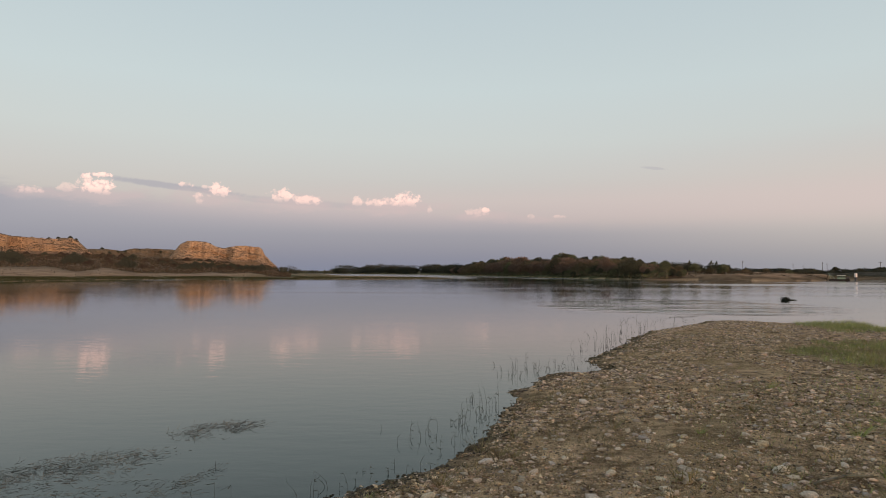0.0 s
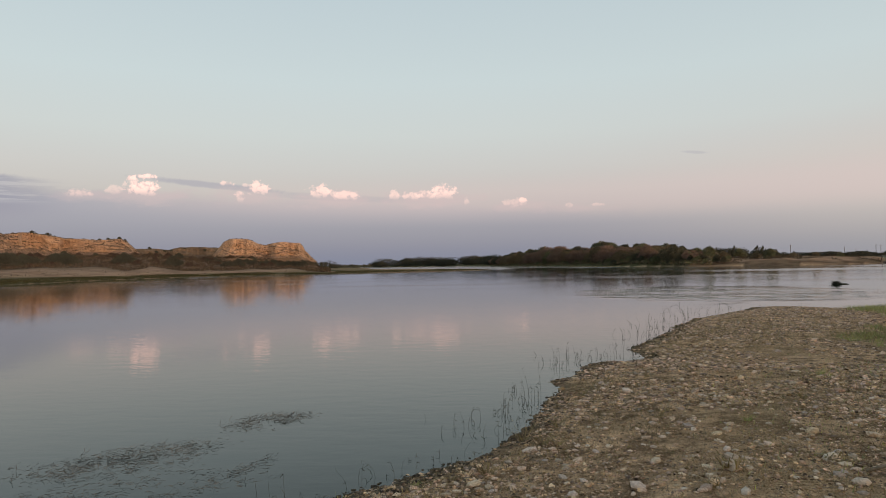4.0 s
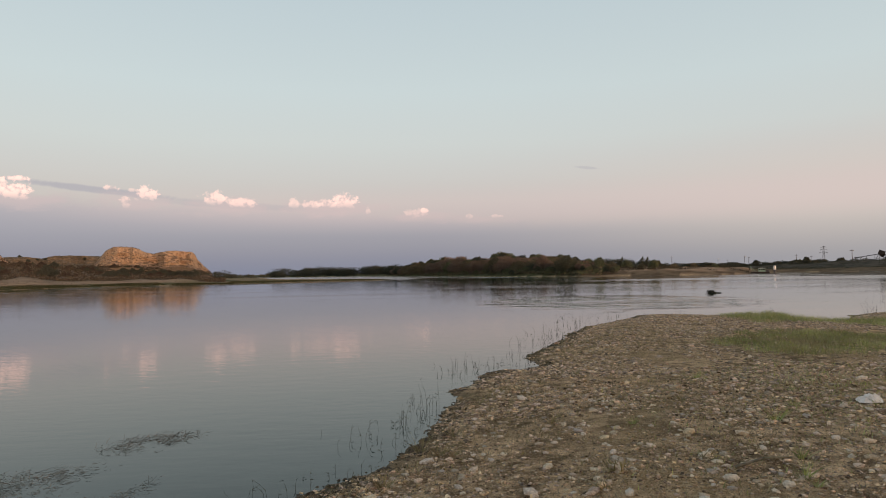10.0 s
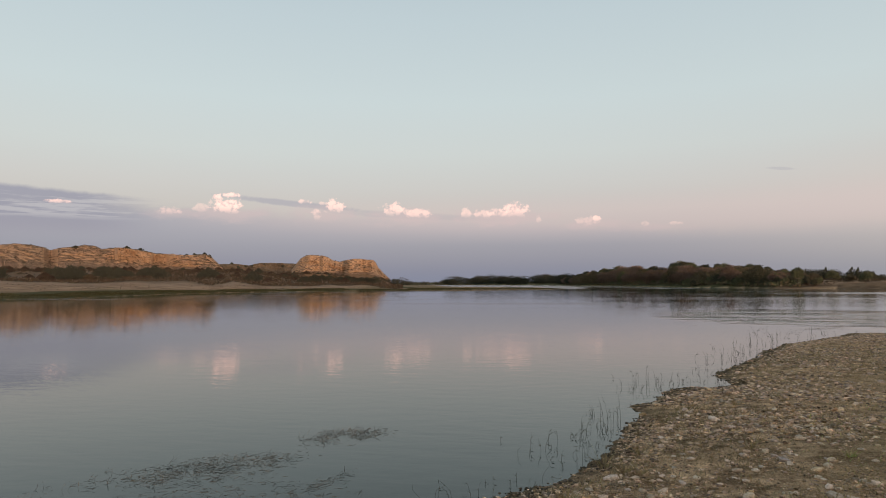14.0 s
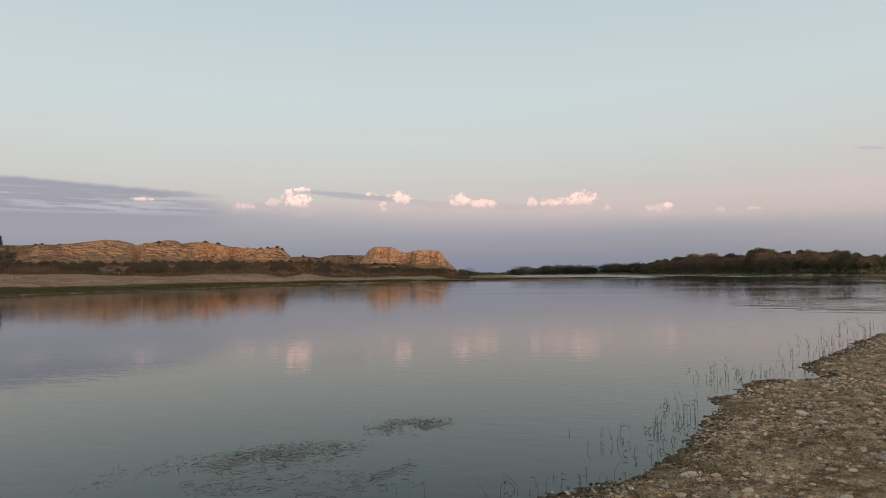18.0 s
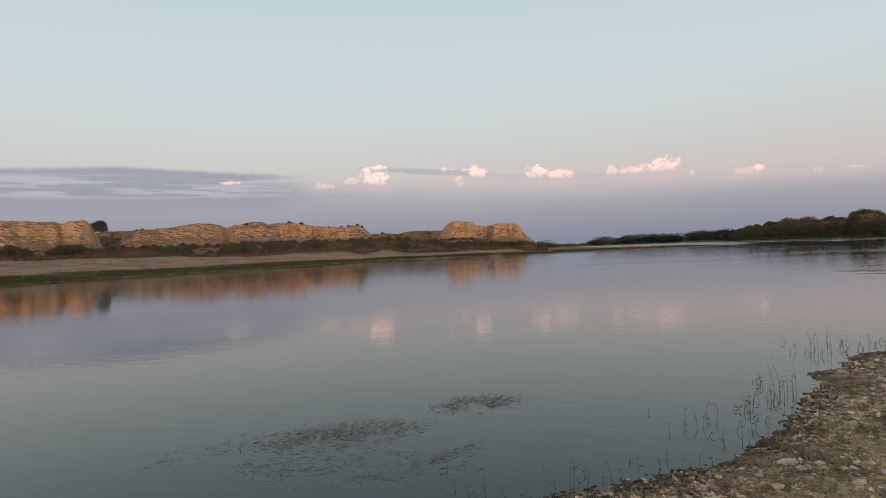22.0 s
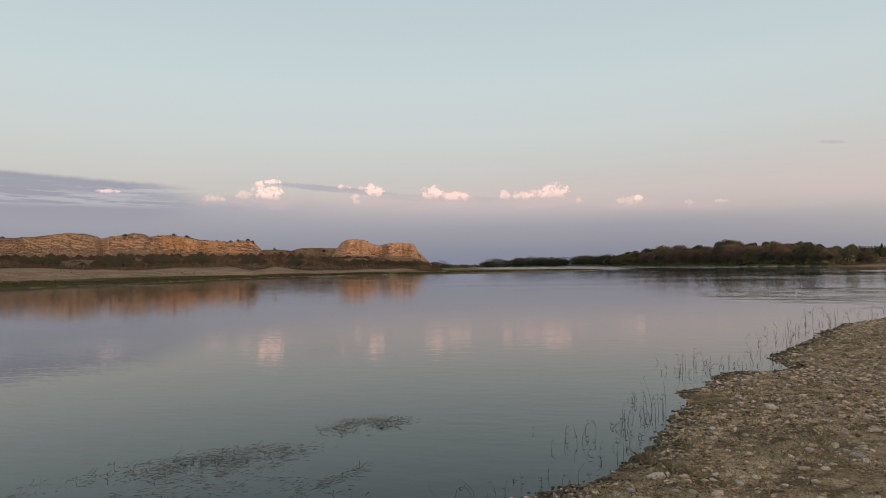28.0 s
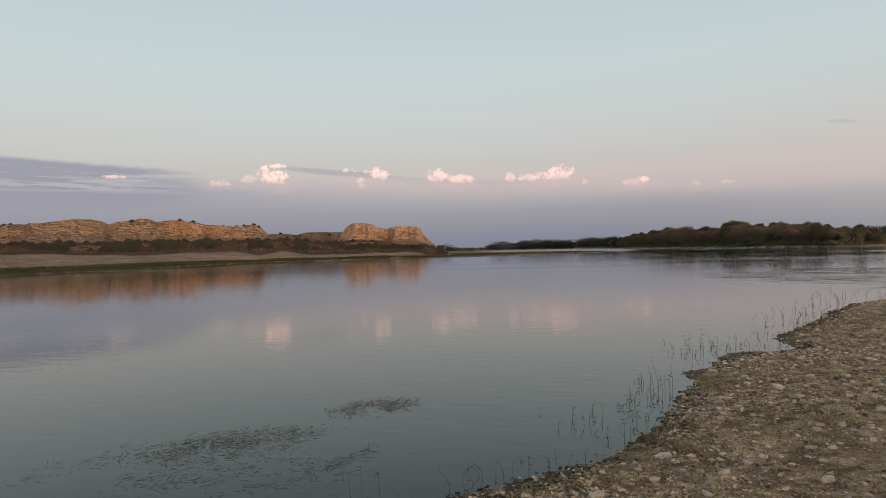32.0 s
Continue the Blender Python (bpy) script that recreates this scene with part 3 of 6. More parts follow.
def ground_height(x, y):
    """Height and the masks sand, green and scrub at places of the plan."""
    r = np.hypot(x, y)
    jig = (fbm(x * 3.4, y * 3.4, 4, 5) - 0.5 + 0.7 * (fbm(x * 9.0, y * 9.0, 3, 6) - 0.5)) * np.clip(r / 14, 0.5, 1.2)
    near, left, far = signed(x, y, SHORE) + jig * 0.36, signed(x, y, LEFT_BANK), signed(x, y, FAR_BANK)
    wob = (fbm(x * 0.08, y * 0.08, 4, 9) - 0.5)
    left, far = left + wob * 5, far + wob * 5
    z = -np.minimum(1.6, 0.13 * -np.maximum(np.maximum(near, left), far))
    # near shore: a flat gravel bar; an unseen bank added far behind shades it from the sun
    nz = 0.17 * (1 - np.exp(-np.maximum(near, 0) / 1.1)) + 0.05 * (fbm(x * 0.5, y * 0.5, 3, 2) - 0.4) * np.clip(near, 0, 1)
    nz = nz + 9.0 * np.clip((-y - 45 + 0.25 * x) / 60, 0, 1) ** 1.5
    z = np.where(near > 0, nz, z)
    # opposite bank: low green margin, sandy terrace, scrub flat
    cap = np.clip((-30 - x) / 40, 0, 1)
    cap = np.maximum(cap, np.clip((y - 260) / 200, 0, 1) * 0.6)
    a = np.degrees(np.arctan2(x, y))
    narrow = np.interp(a, [-42, -29, -17, -14.5], [1.0, 2.3, 2.3, 1.0])
    lz = np.interp(left * narrow, [0, 3, 10, 18, 44, 52, 90, 140, 400, 3000], [0, 0.18, 0.5, 0.8, 2.5, 2.8, 4.2, 5.6, 9, 18])
    lo = np.interp(left, [0, 3, 10, 40, 200], [0, 0.10, 0.2, 0.2, 0.26])
    lz = lo + (lz - lo) * cap * np.interp(a, [-16, -12], [1, 0]) + wob * np.interp(a, [-16, -12], [1, 0.25]) * np.clip(left / 20, 0, 1) * 0.9
    foot = np.interp(a, [-100, -80, -27.5, -26, -24, -15.4, -14.2, -12], [3, 5.2, 5.0, 4.4, 3.5, 3.0, 1.0, 0.3])
    start = terrace_end(a)
    rise = np.clip((r - start) / np.interp(a, [-50, -30, -20, -15], [40, 30, 26, 24]), 0, 1)
    lz = np.where((a > -100) & (a < -10), np.maximum(lz, lz + (foot - lz) * rise * rise * (3 - 2 * rise)), lz)
    z = np.where(left > 0, np.maximum(lz, 0.02), z)
    # farther bank: a sand bank by the bend, wooded rise, then flat land
    sandy = np.clip((a - 17) / 2.5, 0, 1) * np.clip((31.6 - a) / 0.8, 0, 1) * np.clip((260 - r) / 60, 0, 1)
    wood = np.clip((a - 1.5) / 5, 0, 1) * np.clip((21 - a) / 5, 0, 1) * np.clip((330 - r) / 80, 0, 1)
    fz = np.interp(far, [0, 4, 12, 60, 300, 3000], [0, 0.5, 0.9, 1.2, 1.5, 6])
    fz = fz + sandy * (fbm(x * 0.22, y * 0.22, 4, 61) - 0.5) * np.clip(far / 8, 0, 1) * 1.1 + sandy * np.interp(far, [0, 3, 7, 25, 60], [0, 0.35, 0.65, 0.9, 0.7]) + wood * np.interp(far, [0, 6, 30, 80], [0, 0.4, 1.2, 1.0]) + wob * np.clip(far / 10, 0, 1) * 0.8
    z = np.where(far > 0, np.maximum(fz, 0.02), z)
    blot = fbm(x * 0.11, y * 0.11, 4, 21)
    sand = np.where(left > 0, np.clip((left * narrow - 13 - wob * 10) / 4, 0, 1) * np.clip((cap - 0.25) * 4, 0, 1) * np.clip((-14 - a) * 2, 0, 1), 0) + np.where(far > 0, np.clip(sandy * 1.5, 0, 1), 0)
    sand = sand + np.where((left > 0) & (a > -15), np.clip((blot - 0.42) * 4, 0, 0.8) + np.clip((5 - left) / 4, 0, 0.7), 0)
    green = np.where(left > 0, 1 - sand * np.where(a > -15, 1.0, np.clip((cap - 0.1) * 3, 0, 1)), 0) + np.where(far > 0, 1 - np.clip(sandy * 1.4, 0, 1), 0)
    scrub = np.where(left > 0, np.clip(np.maximum(left - 62 - wob * 20, np.where(a > -14.2, -9, r - start - wob * 14)) / 5, 0, 1) * np.where(a < -14, 1, cap), 0) + np.where(far > 0, np.clip((blot - 0.45) * 5, 0, 1) * 0.8 * np.clip(far / 20, 0, 1), 0)
    foot_ = np.where(far > 0, np.maximum(np.clip((6.5 + wob * 6 - far) / 2, 0, 1) * np.clip((a - 14) / 4, 0, 1), np.clip((a - 31) / 1.5, 0, 1)), 0)
    scrub = np.maximum(scrub * np.where((far > 0) & (a > 17) & (a < 31), 0.6, 1), foot_)
    tuft = np.where(near > 0, np.clip((fbm(x * 0.6, y * 0.6, 4, 33) - 0.58) * 6, 0, 1) * 0.25, 0)
    tuft = tuft + np.where(near > 0, np.clip((0.45 - near) / 0.3, 0, 1) * np.clip((fbm(x * 2.2, y * 2.2, 3, 44) - 0.45) * 5, 0, 1) * 0.6, 0)
    return z, np.clip(sand, 0, 1), np.clip(green + tuft, 0, 1), np.clip(scrub, 0, 1)


def height_at(x, y):
    return float(ground_height(np.array([float(x)]), np.array([float(y)]))[0][0])


EYE = 1.7   # height of the viewpoint over the water


def terrace_end(a):
    """Distance at which the sand terrace of the opposite bank gives way to the scrub flat."""
    return np.interp(a, [-60, -45, -36, -30, -20, -15], [136, 143, 147, 150, 160, 170])


def sight_stretch(a, r):
    """How much farther and larger than in the plan the land behind the terrace gets, stretched along sight lines to
    keep the camera's view.
    """
    w = np.clip((-12.6 - a) / 2.0, 0, 1) * np.clip((a + 96) / 20, 0, 1)
    f = np.clip((r - terrace_end(a) + 4) / 27, 0, 1)
    k = 1 + 2.3 * w * f * f * (3 - 2 * f)
    return np.minimum(k, np.maximum(1.0, 4750 / np.maximum(r, 1)))


def out_along_sight(x, y, z):
    """Moves the plan outward from the eye, fitted to the camera's view: places, and the scale of what stands there."""
    k = sight_stretch(np.degrees(np.arctan2(x, y)), np.hypot(x, y))
    k = np.where(z < EYE, np.minimum(k, np.maximum(1.0, (EYE - 0.12) / np.maximum(EYE - z, 0.01))), k)
    return x * k, y * k, EYE + (z - EYE) * k, k


def polar_sheet(rs, azs):
    """Rings round the viewpoint, with a vertex in the middle."""
    A, Rr = np.meshgrid(np.radians(azs), rs)
    x, y = np.append(Rr * np.sin(A), 0.0), np.append(Rr * np.cos(A), 0.0)
    nr, na = len(rs), len(azs)
    i, j = np.meshgrid(np.arange(nr - 1), np.arange(na), indexing="ij")
    k = (j + 1) % na
    quads = np.stack([i * na + j, i * na + k, (i + 1) * na + k, (i + 1) * na + j], -1).reshape(-1, 4)
    mid = nr * na
    fan = np.array([(mid, (q + 1) % na, q, q) for q in range(na)])
    return x, y, quads, fan


azs = np.concatenate([np.arange(-66, 48, 0.2), np.arange(48, 294, 3.0)])
rs = np.concatenate([np.geomspace(0.4, 3.2, 60)[:-1], np.geomspace(3.2, 26, 230)[:-1], np.geomspace(26, 4800, 230)])
gx, gy, quads, fan = polar_sheet(rs, azs)
gz, zs_, zg, zc = ground_height(gx, gy)
gx, gy, gz, _k = out_along_sight(gx, gy, gz)
tri = np.concatenate([quads[:, [0, 2, 1]], quads[:, [0, 3, 2]], fan[:, [0, 2, 1]]])
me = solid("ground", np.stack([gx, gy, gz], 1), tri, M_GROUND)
at = me.color_attributes.new("zone", "FLOAT_COLOR", "POINT")
at.data.foreach_set("color", np.stack([zs_, zg, zc, np.ones_like(zg)], 1).astype(np.float32).ravel())
ground = tagged(new("ground", me), "brown gravelly river shore, sandy far banks and scrub flats", "ground", kind="structure")

wq = 4700
water = tagged(new("water", solid("water", [(-wq, -wq, 0), (wq, -wq, 0), (wq, wq, 0), (-wq, wq, 0)], [(0, 1, 2, 3)], M_WATER)), "calm grey-green river water mirroring the evening sky", "river", kind="structure")

# ---------------------------------------------------------------- cliffs


CLINGING = []   # places of the scrub that grows on the clay slopes


def cliff(label, tops, front, depth, base, seed, gully=3.0, steep=((0, 1.8),), cuts=(), mat=None, scrub=0):
    """A clay bluff seen from the river. tops: (azimuth, height); front: (azimuth, distance of its foot); cuts: (azimuth, width, depth) of ravines."""
    a0, a1 = tops[0][0], tops[-1][0]
    rf = np.mean([f[1] for f in front])
    na = int(abs(a1 - a0) * rf * math.pi / 180 / 0.3)
    A = np.linspace(a0, a1, na)
    H = np.interp(A, [t[0] for t in tops], [t[1] for t in tops])
    F = np.interp(A, [f[0] for f in front], [f[1] for f in front])
    s = A * rf * math.pi / 180
    ST = np.interp(A, [t[0] for t in steep], [t[1] for t in steep])
    # outline from foot to crest, over the top and down behind: (distance back, share of height)
    prof = [(-9, -0.06), (-6, 0.02), (-4.2, 0.07), (-2.8, 0.13), (-1.6, 0.19), (-0.7, 0.25), (0, 0.31)]
    prof += [(ST * k / 44, 0.31 + 0.67 * (k / 44) ** 0.97) for k in range(1, 45)]
    rim = len(prof)
    prof += [(ST + 0.4, 0.99), (ST + 1.5, 1.0), (ST + 4, 1.01), (ST + 8, 1.015), (depth * 0.45, 1.02), (depth * 0.75, 0.98), (depth, 0.5), (depth + 12, -0.05)]
    base = np.interp(A, [b[0] for b in base], [b[1] for b in base])
    rid = 1 - np.abs(2 * fbm(s * 0.085, s * 0 + seed, 3, seed) - 1)
    rid2 = 1 - np.abs(2 * fbm(s * 0.30, s * 0 + seed, 3, seed + 7) - 1)
    flute = np.abs(2 * fbm(s * 0.9, s * 0 + seed, 2, seed + 9) - 1)
    wall = np.clip(1 - (ST - 1.5) / 5, 0, 1)
    ravine = sum([deep * np.clip(1 - np.abs(A - a) / wide, 0, 1) ** 0.8 for a, wide, deep in cuts], A * 0)
    V = []
    for d, h in prof:
        d, h = d + A * 0, h + A * 0
        face = np.where(d < depth * 0.4, np.clip(1.15 - np.abs(h - 0.5) / 0.55, 0, 1), 0.0)
        lump = fbm(s * 0.3 + d * 0.15, s * 0 + h * 4.0 + seed * 3, 4, seed + 3) - 0.5
        dd = d + face * (gully * 3.0 * (rid - 0.6) + 2.4 * (rid2 - 0.6) * (1 - 0.4 * wall) - 0.8 * wall * (flute - 0.35)) + lump * 2.4 * (0.3 + face)
        dd = dd + np.where(d < depth * 0.4, ravine * np.clip((h - 0.1) * 2.2, 0, 1), 0) + (fbm(s * 1.1 + d * 0.6, s * 0 + h * 9.0 + seed, 3, seed + 21) - 0.5) * 1.5 * face
        z = base + H * h + (fbm(s * 0.22, s * 0 + d * 0.12 + seed, 4, seed + 11) - 0.5) * np.where(h > 0.9, 0.8, 0.7) * np.clip(H / 6, 0, 1) - np.where(h < 0, 5.0, 0.0)
        tread = np.mod((z + 2.4 * fbm(s * 0.22, s * 0 + h * 1.5 + seed, 4, seed + 41)) / 0.8, 1.0)
        dd = dd + face * (1 - wall) * 0.75 * (np.clip((tread - 0.55) / 0.35, 0, 1) - tread) * np.clip(fbm(s * 0.4, z * 0.8, 3, seed + 43) - 0.25, 0, 1) * 2.6
        rr = F + dd
        V.append(np.stack([rr * np.sin(np.radians(A)), rr * np.cos(np.radians(A)), z], 1))
    G = np.stack(V)
    npf = len(prof)
    i, j = np.meshgrid(np.arange(npf - 1), np.arange(na - 1), indexing="ij")
    q = np.stack([i * na + j, i * na + j + 1, (i + 1) * na + j + 1, (i + 1) * na + j], -1).reshape(-1, 4)
    # dry bushes in rows along the slopes, few on the sheer walls, many on the rim
    g = np.random.default_rng(seed)
    gi, gj, f = g.integers(1, rim + 3, scrub * 6), g.integers(0, na - 1, scrub * 6), g.random((scrub * 6, 2))
    p0, pi, pj = G[gi, gj], G[gi + 1, gj] - G[gi, gj], G[gi, gj + 1] - G[gi, gj]
    nrm = np.cross(pj, pi)
    nz = np.abs(nrm[:, 2]) / np.maximum(np.linalg.norm(nrm, axis=1), 1e-6)
    p = p0 + pi * f[:, :1] + pj * f[:, 1:]
    row = np.mod(p[:, 2] / 0.75 + 1.6 * fbm(p[:, 0] * 0.08, p[:, 1] * 0.08, 3, seed + 31), 1.0)
    patchy = fbm(p[:, 0] * 0.12 + p[:, 2] * 0.3, p[:, 1] * 0.12, 3, seed + 33)
    chance = np.clip((nz - 0.34) / 0.3, 0.0, 1) * np.where(gi >= rim - 1, np.clip((patchy - 0.5) * 5, 0.02, 0.6), np.where(row < 0.5, 1.0, 0.12) * np.clip((patchy - 0.3) * 5, 0.1, 1))
    p = p[g.random(len(p)) < chance * 0.8][:scrub]
    CLINGING.append(np.stack(out_along_sight(*p.T), 1))
    G = np.stack(out_along_sight(*G.reshape(-1, 3).T)[:3], 1)
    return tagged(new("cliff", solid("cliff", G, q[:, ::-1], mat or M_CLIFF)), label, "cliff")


cliff("long ochre clay cliff with a level top above the scrub flat", [(-72, 9.1), (-66, 9.6), (-60, 8.7), (-57.8, 8.2), (-54.3, 8.1), (-53.8, 7.5), (-53.3, 8.05), (-52.3, 8.2), (-51.9, 7.2), (-51.5, 4.8), (-51.2, 2.6), (-50.9, 0.5), (-50.5, 0.3)],
      [(-72, 176), (-60, 176), (-54, 178), (-52, 180), (-50.5, 190)], 70, ((0, 4.9),), 3, 1.6, ((-72, 6.0), (-58, 5.0), (-56, 6.5), (-54, 6.0), (-53.4, 3.0), (-52.4, 3.0), (-51.8, 5.0), (-50, 4.0)), ((-53.8, 0.5, 2.0), (-56.6, 0.35, 1.6)), scrub=1200)
cliff("eroded ochre clay bluff with spurs and crumbling slopes",
      [(-50.6, 0.3), (-49.7, 4.3), (-49.1, 5.9), (-48.5, 6.6), (-46.2, 6.8), (-44.85, 7.3), (-43.96, 7.55), (-42.85, 7.25), (-41.72, 6.4), (-41.2, 6.7), (-40.33, 7.0), (-39.4, 7.45), (-38.8, 7.4), (-38.2, 6.6), (-37.7, 6.95), (-35.6, 6.4), (-34.4, 5.6), (-32.15, 4.8), (-30.4, 5.3), (-30.04, 5.0), (-29.4, 2.7), (-28.7, 0.85), (-28.2, 0.3), (-27.6, 0.3)],
      [(-50.6, 206), (-47, 198), (-43, 184), (-41.8, 192), (-40, 184), (-36, 190), (-30, 188), (-27.6, 196)], 75, ((0, 5.0),), 8, 2.6, ((-50, 8.0), (-46, 11.0), (-44, 9.0), (-41.8, 7.0), (-40, 9.0), (-37.6, 7.0), (-37.0, 1.5), (-34.6, 1.5), (-34.2, 1.7), (-31.6, 1.8), (-30.6, 5.0), (-28, 8.0)),
      ((-48.9, 0.5, 4.0), (-47.2, 0.7, 3.0), (-41.65, 0.45, 7.0), (-37.3, 0.25, 2.0), (-35.9, 0.2, 1.2), (-34.3, 0.35, 2.6), (-32.6, 0.25, 1.4)), scrub=2300)
cliff("sunlit ochre clay mesa with two level tops", [(-23.9, 0.3), (-23.33, 2.5), (-22.9, 4.6), (-22.52, 6.2), (-22.0, 7.0), (-21.4, 7.2), (-20.7, 7.15), (-20.3, 6.7), (-19.7, 5.85), (-19.06, 5.3), (-18.6, 5.7), (-17.93, 6.1), (-17.2, 6.15), (-16.1, 5.85), (-15.9, 5.0), (-15.69, 3.4), (-15.2, 2.2), (-14.7, 1.3), (-14.3, 0.2)],
      [(-23.9, 206), (-22.4, 198), (-20.5, 195), (-19.2, 199), (-18.4, 196), (-16.2, 197), (-14.3, 206)], 55, ((-24, 3.4), (-15.6, 3.2), (-14.7, 2.0), (-14.3, 0.2)), 17, 1.5, ((-24, 5.0), (-22.4, 4.5), (-21.8, 2.2), (-20.5, 2.4), (-19.3, 3.6), (-18.4, 2.2), (-16.2, 2.0), (-15.6, 3.5)), ((-18.95, 0.5, 1.6), (-20.9, 0.2, 0.9), (-17.1, 0.2, 1.0)), scrub=380)
cliff("low scrub-covered ridge behind the bluffs", [(-31, 5), (-29.2, 6.7), (-28, 7.0), (-26.9, 6.4), (-26, 7.6), (-24.4, 7.6), (-23, 7.2), (-21.5, 6.0), (-20, 2.0), (-18.5, 0.2)], [(-31, 292), (-18.5, 300)], 90, ((0, 4.0),), 29, 3.0, ((0, 9.0),), ((-27.0, 0.5, 5.0), (-24.6, 0.4, 4.0)), M_RIDGE, 1400)
cliff("distant ochre ridge with a dark scrubby crest", [(-53, 7.5), (-51.4, 9.0), (-50.4, 9.4), (-48, 9.6), (-44, 9.8), (-42, 9.2), (-38, 4)], [(-53, 245), (-38, 250)], 80, ((0, 4.0),), 41, 2.0, ((0, 7.0),), ((-50.2, 0.3, 3.0),), M_RIDGE, 1200)

# ---------------------------------------------------------------- plants
rng = np.random.default_rng(7)


def clumps(centres, size, mat, name, flat=0.6, per=2):
    """Leafy sprays: small bent triangles round each centre. size: scalar or array."""
    c = np.repeat(np.asarray(centres, dtype=float), per, axis=0)
    k = len(c)
    s = np.repeat(np.broadcast_to(np.asarray(size, dtype=float), (len(centres),)), per) * rng.uniform(0.6, 1.3, k)
    d = rng.normal(size=(k, 3))
    d[:, 2] *= flat
    d /= np.linalg.norm(d, axis=1)[:, None]
    e = np.cross(d, rng.normal(size=(k, 3)))
    e /= np.linalg.norm(e, axis=1)[:, None]
    f = np.cross(d, e)
    S = s[:, None]
    v = np.stack([c - e * S * 0.5, c + f * S * 0.35 + d * S * 0.12, c + e * S * 0.5, c - f * S * 0.35 + d * S * 0.15], 1).reshape(-1, 3)
    q = np.arange(4 * k).reshape(-1, 4)
    return solid(name, v, q, mat)


def crown_points(lobes, count):
    """Points near the skins of a crown's lobes (x, y, z, radius, squash)."""
    pts = []
    w = np.array([l[3] ** 2 for l in lobes])
    for l, k in zip(lobes, rng.multinomial(count, w / w.sum())):
        d = rng.normal(size=(k, 3))
        d /= np.linalg.norm(d, axis=1)[:, None]
        rr = l[3] * rng.uniform(0.35, 1.0, k) ** 0.5 * rng.uniform(0.7, 1.28, k)
        p = d * rr[:, None]
        p[:, 2] *= l[4]
        pts.append(p + np.array(l[:3]))
    return np.concatenate(pts)


def make_tree(name, label, category, h, w, mat, count, leaf, at, lobes=9, trunk=0.16, group="", shape=0.8):
    """A tree or shrub: tapered trunk with limbs, and an uneven crown of leaf sprays."""
    t = thing(name, label, category, at, group)
    bm = bmesh.new()
    top = Vector((rng.normal() * 0.04 * h, rng.normal() * 0.04 * h, h * 0.62))
    rod_bm((0, 0, -0.3), top * 0.5, trunk, trunk * 0.72, 7, bm)
    rod_bm(top * 0.49, top, trunk * 0.72, trunk * 0.3, 6, bm)
    L = []
    for i in range(lobes):
        a = 2.4 * i + rng.uniform(-0.4, 0.4)
        f = (i + 0.7) / lobes
        rad = w * 0.5 * (0.25 + 0.6 * rng.random()) * (1 - 0.35 * f)
        zz = h * (0.32 + 0.52 * f) * rng.uniform(0.92, 1.05)
        lr = w * rng.uniform(0.19, 0.30) * (1.05 - 0.3 * f)
        L.append((math.cos(a) * rad, math.sin(a) * rad, min(zz, h - lr * shape), lr, shape))
        rod_bm(top * (0.35 + 0.5 * f), (math.cos(a) * rad * 0.85, math.sin(a) * rad * 0.85, zz * 0.95), trunk * 0.35, trunk * 0.1, 5, bm)
    L.append((top[0], top[1], h * 0.86, w * 0.2, shape))
    part("trunk", from_bm("trunk", bm, M_BARK, True), t)
    part("crown", clumps(crown_points(L, count), leaf, mat, "crown"), t)
    return t


def on_ground(a, r, turn=0.0, size=1.0, lift=0.0):
    p = polar(a, r)
    x, y, z, k = (float(v) for v in out_along_sight(p.x, p.y, height_at(p.x, p.y) - 0.05 + lift))
    return Matrix.Translation((x, y, z)) @ pose(0, 0, 0, 0, 0, turn) @ Matrix.Scale(size * k, 4)


def put_copy(proto, m):
    ob = copy_thing(proto, m)
    ob.matrix_basis = m
    return ob


# dry bushes on the clay slopes and along the rims
pts = np.concatenate(CLINGING)
tagged(new("scrub", clumps(pts[:, :3] + 0.06 * np.array([0, 0, 1]), 0.34 * pts[:, 3], M_SCRUB, "scrub", 0.35, 3)), "dark dry scrub clinging in rows to the clay slopes", "scrub", kind="stuff")

# wood on the farther bank: prototypes, each placed once, then copies
WOOD = []
for i, (mat, lab, h, w) in enumerate(((M_LEAF, "leafy green riverside tree with a rounded uneven crown", 5.2, 6.2), (M_LEAFRED, "reddish-brown tamarisk bush on the wooded bank", 4.4, 6.8),
                                      (M_LEAFDARK, "dark green tree with a ragged crown on the bank", 5.6, 5.2), (M_LEAFOLIVE, "olive-brown shrub with fine twigs on the bank", 3.6, 6.4),
                                      (M_LEAFRED, "tall rust-coloured tamarisk with a feathery crown", 5.0, 5.6), (M_LEAFDARK, "broad dark green willow at the water's edge", 4.2, 7.4))):
    WOOD.append(make_tree("tree" if h > 4.3 else "shrub", lab, "tree" if h > 4.3 else "shrub", h, w, mat, 4600, 0.25, on_ground(6.0 + i * 2.1, (272, 235, 214, 198, 190, 178)[i], 40 * i), group="trees of the wooded bank"))
pyr = random.Random(11)


def wood_front(a):
    return float(np.interp(a, [1.3, 5.8, 11.5, 17.5, 21.5, 31], [340, 260, 190, 164, 160, 168]))


# wanted skyline of the wood in degrees, by azimuth
def skyline(a):
    return float(np.interp(a, [1.5, 2.8, 4.2, 5.9, 8.5, 10.2, 10.9, 12.0, 13.8, 15.0, 16.2, 17.2, 18.2, 19.5], [0.72, 1.0, 1.22, 1.33, 1.34, 1.62, 1.65, 1.5, 1.42, 1.2, 1.3, 1.15, 0.9, 0.8]))


